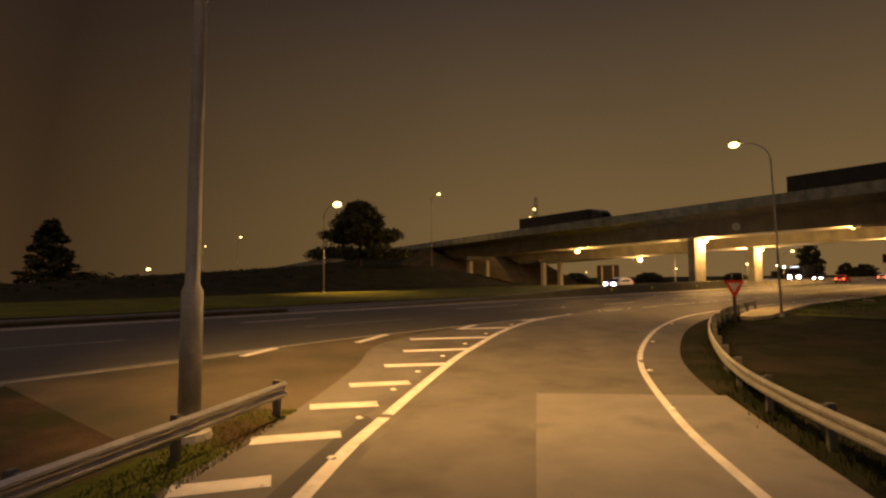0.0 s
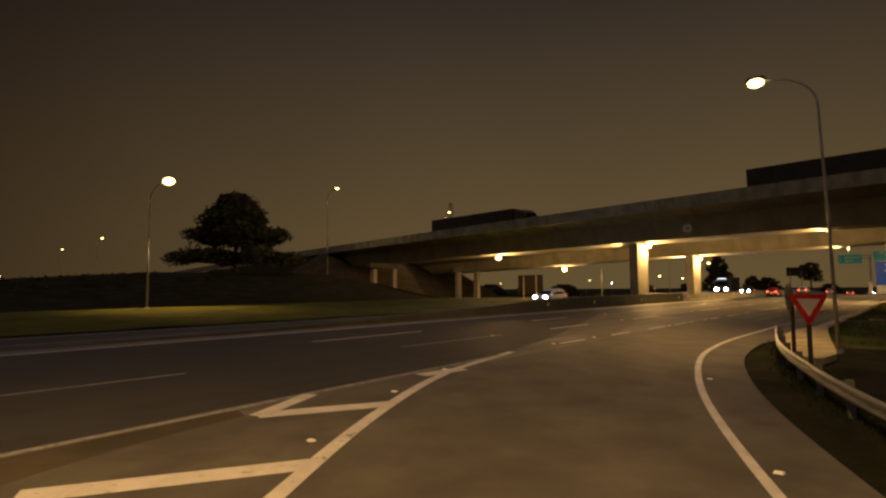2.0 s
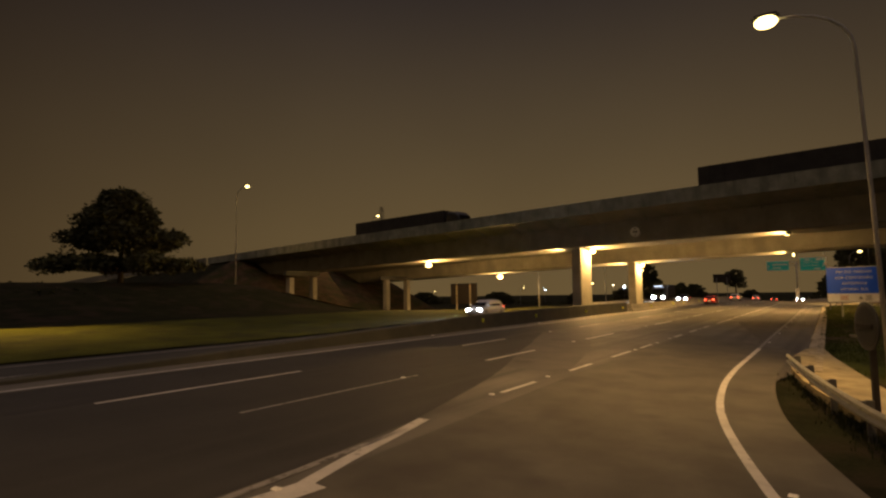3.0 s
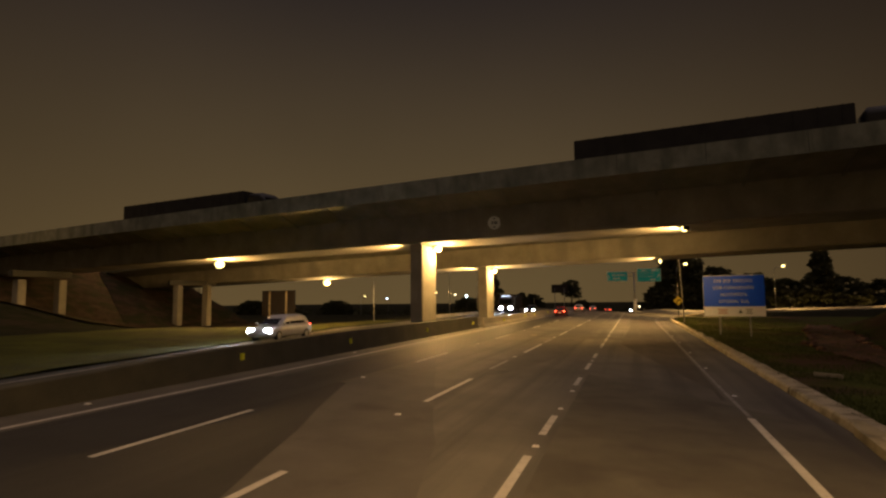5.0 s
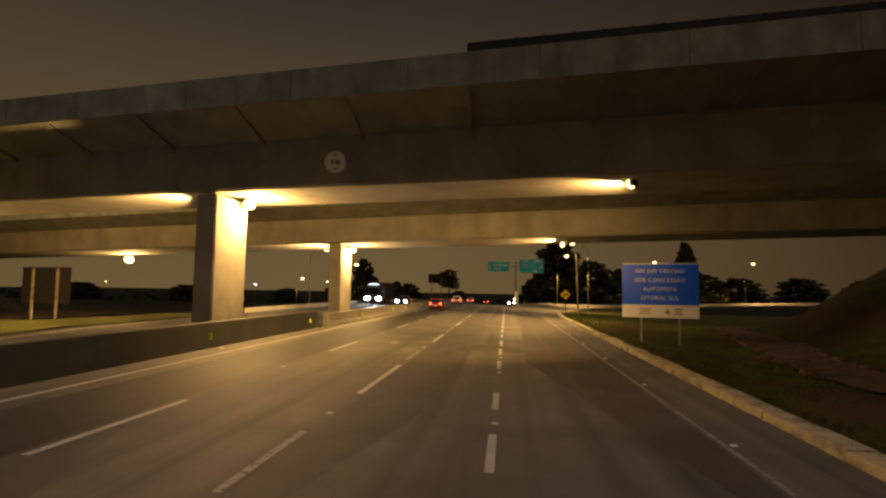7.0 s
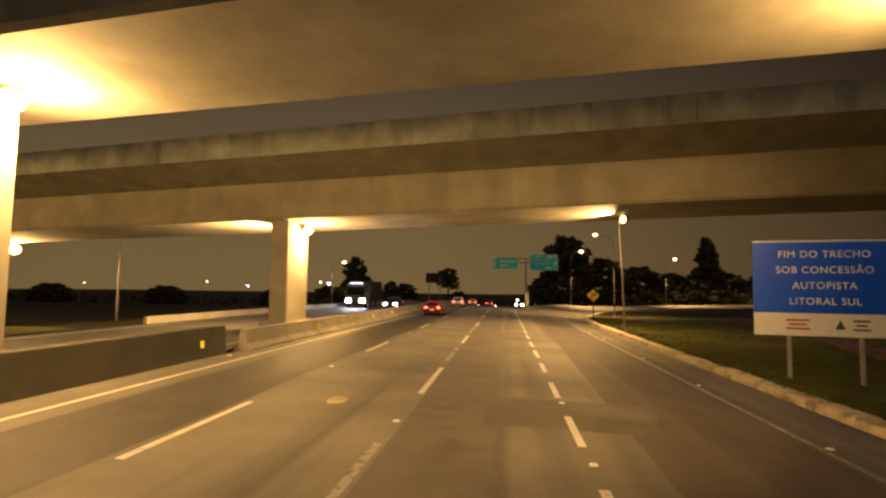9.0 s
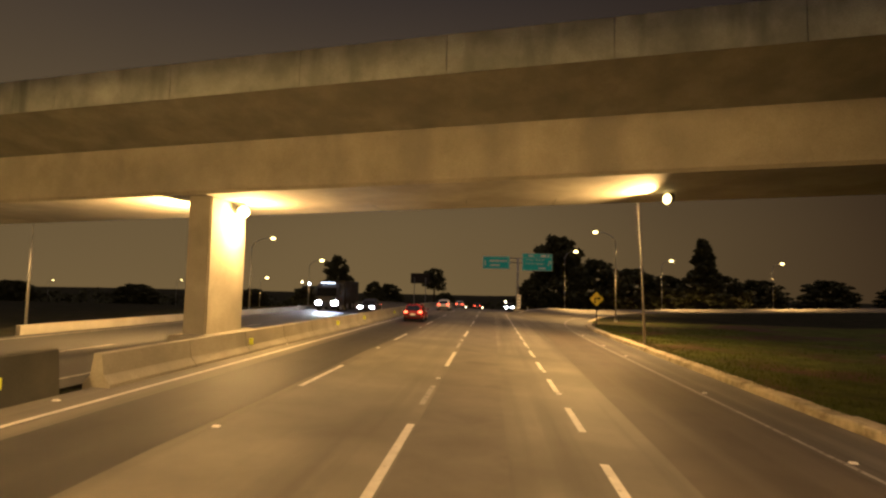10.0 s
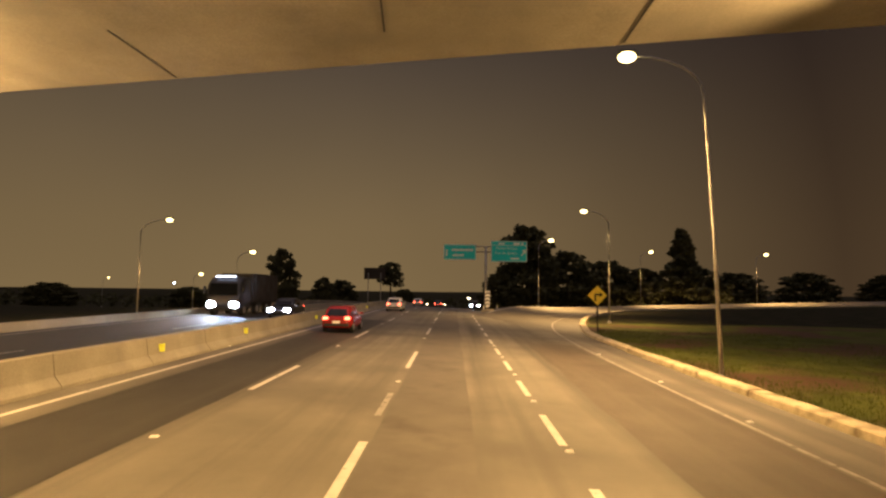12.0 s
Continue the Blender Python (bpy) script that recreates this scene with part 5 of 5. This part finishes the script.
truck(at_road(131, 15.2, 180) @ Matrix.Diagonal((1, 1, 0.86, 1)), "oncoming dark truck with bright headlamps and roof lamps", 6.0, TARP, True)
for y, ln in ((27.4, 18.0), (-19.5, 16.0)):
    x = 75.35 + 0.6 + 0.15 * y
    truck(pose(x, y, 7.16 - dip(y) + 3.02, 0, 0, -90 - 8.5) @ Matrix.Diagonal((1, 1, 0.93, 1)), "dark covered lorry in silhouette on the overpass", ln)

for (x, y, z) in ((129.7, 15.2, 0.82), (129.3, 11.0, 0.7), (62.4, 14.9, 0.7)):
    lamp("headlamp_light", (x - 0.35, y, grade(x, y) + z), 1600, (0.85, 0.92, 1.0), 0.12, (x - 14, y - 0.4, grade(x, y)), 44, 0.5)

# ---------------------------------------------------------------- trees


def clump_mesh(bm, c, r, n, rng, size):
    """Small leaf blades scattered through a ball of radius r round c."""
    for _ in range(n):
        d = Vector((rng.gauss(0, 1), rng.gauss(0, 1), rng.gauss(0, 1))).normalized() * r * rng.uniform(0.35, 1.0) ** 0.6
        p = Vector(c) + Vector((d.x, d.y, d.z * 0.6))
        u = Vector((rng.gauss(0, 1), rng.gauss(0, 1), rng.gauss(0, 0.6))).normalized()
        v = u.cross(Vector((rng.gauss(0, 1), rng.gauss(0, 1), rng.gauss(0, 1)))).normalized()
        s = size * rng.uniform(0.6, 1.4)
        bm.faces.new([bm.verts.new(p + u * s), bm.verts.new(p + v * s * 0.45), bm.verts.new(p - u * s), bm.verts.new(p - v * s * 0.45)])


def tree(seed, height, low, radius, label, shape="broad", clumps=70, leaves=60, size=0.28):
    """A tree with tapered trunk, limbs and a ragged crown; its base at the origin."""
    rng = random.Random(seed)
    top = empty("tree")
    tagged(top, label, "tree")
    lean = (rng.uniform(-0.3, 0.3), rng.uniform(-0.3, 0.3))
    part("trunk", tube([(0, 0, -0.5), (lean[0] * 0.3, lean[1] * 0.3, height * 0.4), (lean[0], lean[1], height * 0.92)], [height * 0.028, height * 0.02, 0.05]), BARK, top, smooth=True)
    cb = bmesh.new()
    lb = bmesh.new()
    for k in range(clumps):
        f = (k + rng.random()) / clumps
        z = low + (height - low) * f
        drop = 0.0
        if shape == "cone":
            rr = radius * (1 - f) ** 0.8 + 0.3
        elif shape == "pine":
            # dense ragged dome over a wide whorl of drooping lower limbs, with a gap between them
            if k % 4 == 0:
                z, rr, drop = low + rng.uniform(0, 0.7), radius * 1.05, 0.6
            else:
                g = 0.2 + 0.8 * f
                z = low + (height - low) * g
                rr = radius * (1.02 - g) ** 0.62 * (0.88 + 0.16 * math.sin(g * 21))
        elif shape == "umbrella":
            # bare trunk under a flat crown whose limbs turn up
            rr = radius * (0.35 + 0.65 * math.sqrt(max(0.0, 1 - abs(2 * f - 0.7) ** 2 / 1.7)))
        else:
            rr = radius * math.sqrt(max(0.05, 1 - (2 * f - 0.8) ** 2 / 1.5))
        a = rng.uniform(0, 2 * math.pi)
        d = rr * rng.uniform(0.15, 1.0) ** 0.6
        c = (math.cos(a) * d, math.sin(a) * d, z - drop * d / radius + rng.uniform(-0.3, 0.3))
        cr = rng.uniform(0.6, 1.4) * radius * (0.13 + 0.07 * (1 - f)) + 0.25
        clump_mesh(cb, c, cr, leaves, rng, size)
        if k % 3 == 0 or drop:
            zl = max(height * 0.12, z - d * 0.2)
            base = Vector((lean[0] * zl / height, lean[1] * zl / height, zl))
            cyl(lb, base, Vector(c), 0.07 * height / 15 + 0.02, 0.03, 6)
    part("branchwork", lb, BARK, top)
    part("crown", cb, LEAF, top)
    return top


def plant(t, x, y, s=1.0, turn=0.0, sx=1.0):
    t.matrix_world = pose(x, y, land(x, y) - 0.1, 0, 0, turn) @ Matrix.Diagonal((s * sx, s * sx, s, 1))
    return t


def again(t, x, y, s=1.0, turn=0.0, sx=1.0):
    o = copy_thing(t, pose(x, y, land(x, y) - 0.1, 0, 0, turn))
    o.scale = (s * sx, s * sx, s)
    return o


plant(tree(11, 11.6, 2.9, 7.2, "large dark spreading tree in silhouette on the embankment slope", "pine", 250, 95, 0.30), 55.5, 62.5, 1.0, 0, 1.16)
cone_tree = plant(tree(5, 14.5, 1.5, 4.2, "tall dark conical tree in silhouette", "cone", 130, 70, 0.34), 14, 118, 1.0, 0, 1.45)
broad = plant(tree(8, 11, 0.0, 5.2, "dark broad-crowned tree far behind the road", "broad", 150, 60, 0.42), 232, -20, 1.9, 0, 0.8)
for x, y, s, sx in ((226, -12.5, 0.8, 1.2), (236, -31, 1.35, 1.1), (240, -42, 1.15, 1.2), (238, -51, 0.95, 1.3), (242, -68, 0.95, 1.4), (256, -84, 0.9, 1.7), (252, -102, 0.85, 1.8), (236, -114, 0.7, 2.0), (228, -132, 0.7, 2.0)):
    again(broad, x, y, s, random.uniform(0, 360), sx)
again(cone_tree, 233, -59.5, 1.35, 40, 1.1)
for x, y, s, sx in ((262, 33, 0.8, 1.2), (300, 17, 0.6, 1.4), (262, 60, 0.7, 1.8), (270, 84, 0.6, 2.0), (250, 115, 0.6, 2.2), (240, 150, 0.6, 2.2)):
    again(broad, x, y, s, random.uniform(0, 360), sx)
for x, y, s, sx in ((-20, 150, 0.5, 2.0), (-40, 165, 0.5, 2.2), (30, 190, 0.45, 2.2), (-60, 150, 0.5, 2.0)):
    again(broad, x, y, s, random.uniform(0, 360), sx)

umbrella = plant(tree(31, 12.5, 6.2, 3.6, "tall dark umbrella-crowned pine far behind the road", "umbrella", 70, 60, 0.34), 236, 15.0, 0.9)
again(umbrella, 246, -24, 1.5, 130)
again(broad, 244, 46, 1.45, 50, 0.62)
again(broad, 238, 33, 0.75, 90, 0.8)

# scrub on the bank, its unlit dark given by colour
scrub = bmesh.new()
rng = random.Random(17)
for k in range(700):
    x, y = rng.uniform(-60, 46), 50 + 22 * rng.random() ** 1.2
    clump_mesh(scrub, (x, y, land(x, y) - 0.2), rng.uniform(0.5, 0.95), 18, rng, 0.20)
tagged(part("scrub", scrub, SCRUB), "low scrub covering the bank beyond the road, coloured as unlit", "shrubs", kind="stuff")

# far woods as a ragged dark band
wood = bmesh.new()
rng = random.Random(3)
for k in range(900):
    a = rng.uniform(-1.25, 1.6)
    d = rng.uniform(420, 560)
    x, y = 60 + d * math.cos(a), d * math.sin(a)
    clump_mesh(wood, (x, y, land(x, y) + rng.uniform(1, 7.5)), rng.uniform(3, 6), 26, rng, 1.4)
tagged(part("far_woods", wood, LEAF), "ragged dark band of distant woods", "woods", kind="stuff")

# lattice tower far beyond the overpass
tw = empty("lattice_tower", pose(150, 100, land(150, 100)))
tagged(tw, "thin steel lattice tower far behind the overpass", "tower")
for sx in (-1, 1):
    for sy in (-1, 1):
        part("leg", cyl(bmesh.new(), (sx * 1.4, sy * 1.4, 0), (sx * 0.35, sy * 0.35, 30), 0.09, 0.06, 6), DARK_METAL, tw)
bm = bmesh.new()
for k in range(14):
    z0, z1 = 30 * k / 14, 30 * (k + 1) / 14
    w0, w1 = 1.4 - 1.05 * k / 14, 1.4 - 1.05 * (k + 1) / 14
    for s in (-1, 1):
        cyl(bm, (-w0, s * w0, z0), (w1, s * w1, z1), 0.04, 0.04, 5)
        cyl(bm, (s * w0, -w0, z0), (s * w1, w1, z1), 0.04, 0.04, 5)
part("bracing", bm, DARK_METAL, tw)

# low boundary wall beyond the far road
lw = part("low_wall", sweep([(0, -0.3), (0, 0.38), (0.2, 0.38), (0.2, -0.3)], [(x, 17.7) for x in steps(95, 300, 4)], grade), CONCRETE)
tagged(lw, "low pale concrete wall beyond the opposite carriageway", "wall", kind="structure")

# small far lights
far_lights = [(490, 199, 4.5, BLUE_GLOW), (260, 60, 4.5, BLUE_GLOW), (330, -8, -1.2, SMALL_GLOW), (420, 14, -6.5, SMALL_GLOW), (440, 4, -7.0, SMALL_GLOW), (400, 26, -5.2, SMALL_GLOW), (300, -96, 3, SMALL_GLOW), (360, 60, 3, SMALL_GLOW), (340, 90, 6, SMALL_GLOW), (20, 300, 5, SMALL_GLOW), (-20, 320, 6, SMALL_GLOW)]
for x, y, z, mt in far_lights:
    t = empty("yard_lamp", pose(x, y, land(x, y)))
    h = max(1.5, z - land(x, y))
    part("post", cyl(bmesh.new(), (0, 0, 0), (0, 0, h), 0.08, 0.06, 8), POLE_MAT, t)
    bm = bmesh.new()
    bmesh.ops.create_uvsphere(bm, u_segments=10, v_segments=6, radius=0.35)
    ln = part("lens", bm, mt, t, "glowing lens", True)
    ln.location = (0, 0, h)
    tagged(t, "small distant lit lamp on a post", "lamp", "distant lamps")

# delineator posts along the exit road
for x, y in ((161.5, -5.4), (168, -7.6), (177, -12.0), (187, -17.8), (198, -25.6)):
    t = empty("delineator_post", pose(x, y, grade(x, y)))
    part("post", boxed((0, 0, 0.45), (0.12, 0.14, 1.0), 0.02), SIGN_WHITE, t)
    part("reflector", boxed((-0.065, 0, 0.78), (0.02, 0.10, 0.18)), REFLECTOR, t)
    tagged(t, "short white delineator post with a reflector", "road post", "exit delineators")

# ---------------------------------------------------------------- grass blades near the camera's way
rng = random.Random(21)
verts, faces = [], []


def blade(x, y, z, h, w):
    a = rng.uniform(0, 6.283)
    b = rng.uniform(0, 0.6) * h
    dx, dy = math.cos(a), math.sin(a)
    k = len(verts)
    ox, oy = rng.uniform(-b, b), rng.uniform(-b, b)
    verts.extend([(x - dx * w, y - dy * w, z), (x + dx * w, y + dy * w, z), (x + ox * 0.4 + dx * w * 0.7, y + oy * 0.4 + dy * w * 0.7, z + h * 0.6), (x + ox, y + oy, z + h)])
    faces.append((k, k + 1, k + 2, k + 3))


while len(faces) < 52000:
    x, d = rng.uniform(44, 134), rng.random() ** 1.8 * 16
    y = -10.65 - d
    if x > 126 and d < (x - 126) * 0.3:
        continue
    if noise.noise((x * 0.35, y * 0.35, 1)) < -0.28:
        continue
    blade(x, y, field_height(x, y) - 0.03, rng.uniform(0.06, 0.2), rng.uniform(0.008, 0.02))
me = bpy.data.meshes.new("grass")
me.from_pydata(verts, [], faces)
tagged(part("grass", me, BLADE), "short rough grass on the verge behind the kerb", "grass", kind="stuff")
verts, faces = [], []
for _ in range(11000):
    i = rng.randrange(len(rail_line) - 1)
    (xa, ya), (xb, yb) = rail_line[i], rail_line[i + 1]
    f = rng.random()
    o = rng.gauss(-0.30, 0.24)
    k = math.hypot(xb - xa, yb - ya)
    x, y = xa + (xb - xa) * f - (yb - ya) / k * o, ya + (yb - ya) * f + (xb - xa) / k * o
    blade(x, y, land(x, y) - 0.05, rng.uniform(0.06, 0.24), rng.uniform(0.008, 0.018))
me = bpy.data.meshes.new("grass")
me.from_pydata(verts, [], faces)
tagged(part("grass", me, BLADE_SHADED), "grass tufts in a shade-dark colour under the curved guard rail", "grass", kind="stuff")
verts, faces = [], []
for _ in range(22000):
    f, o = rng.random(), rng.uniform(-1.5, -0.2)
    x, y = -8 + 13.6 * f - (o + 1.5) * 0.68, -26.9 + 12.5 * f + (o + 1.5) * 0.73
    blade(x, y, grade(x, y) - 0.02, rng.uniform(0.03, 0.10), rng.uniform(0.006, 0.014))
me = bpy.data.meshes.new("grass")
me.from_pydata(verts, [], faces)
tagged(part("grass", me, BLADE), "green grass growing round the guard rail on the gore", "grass", kind="stuff")
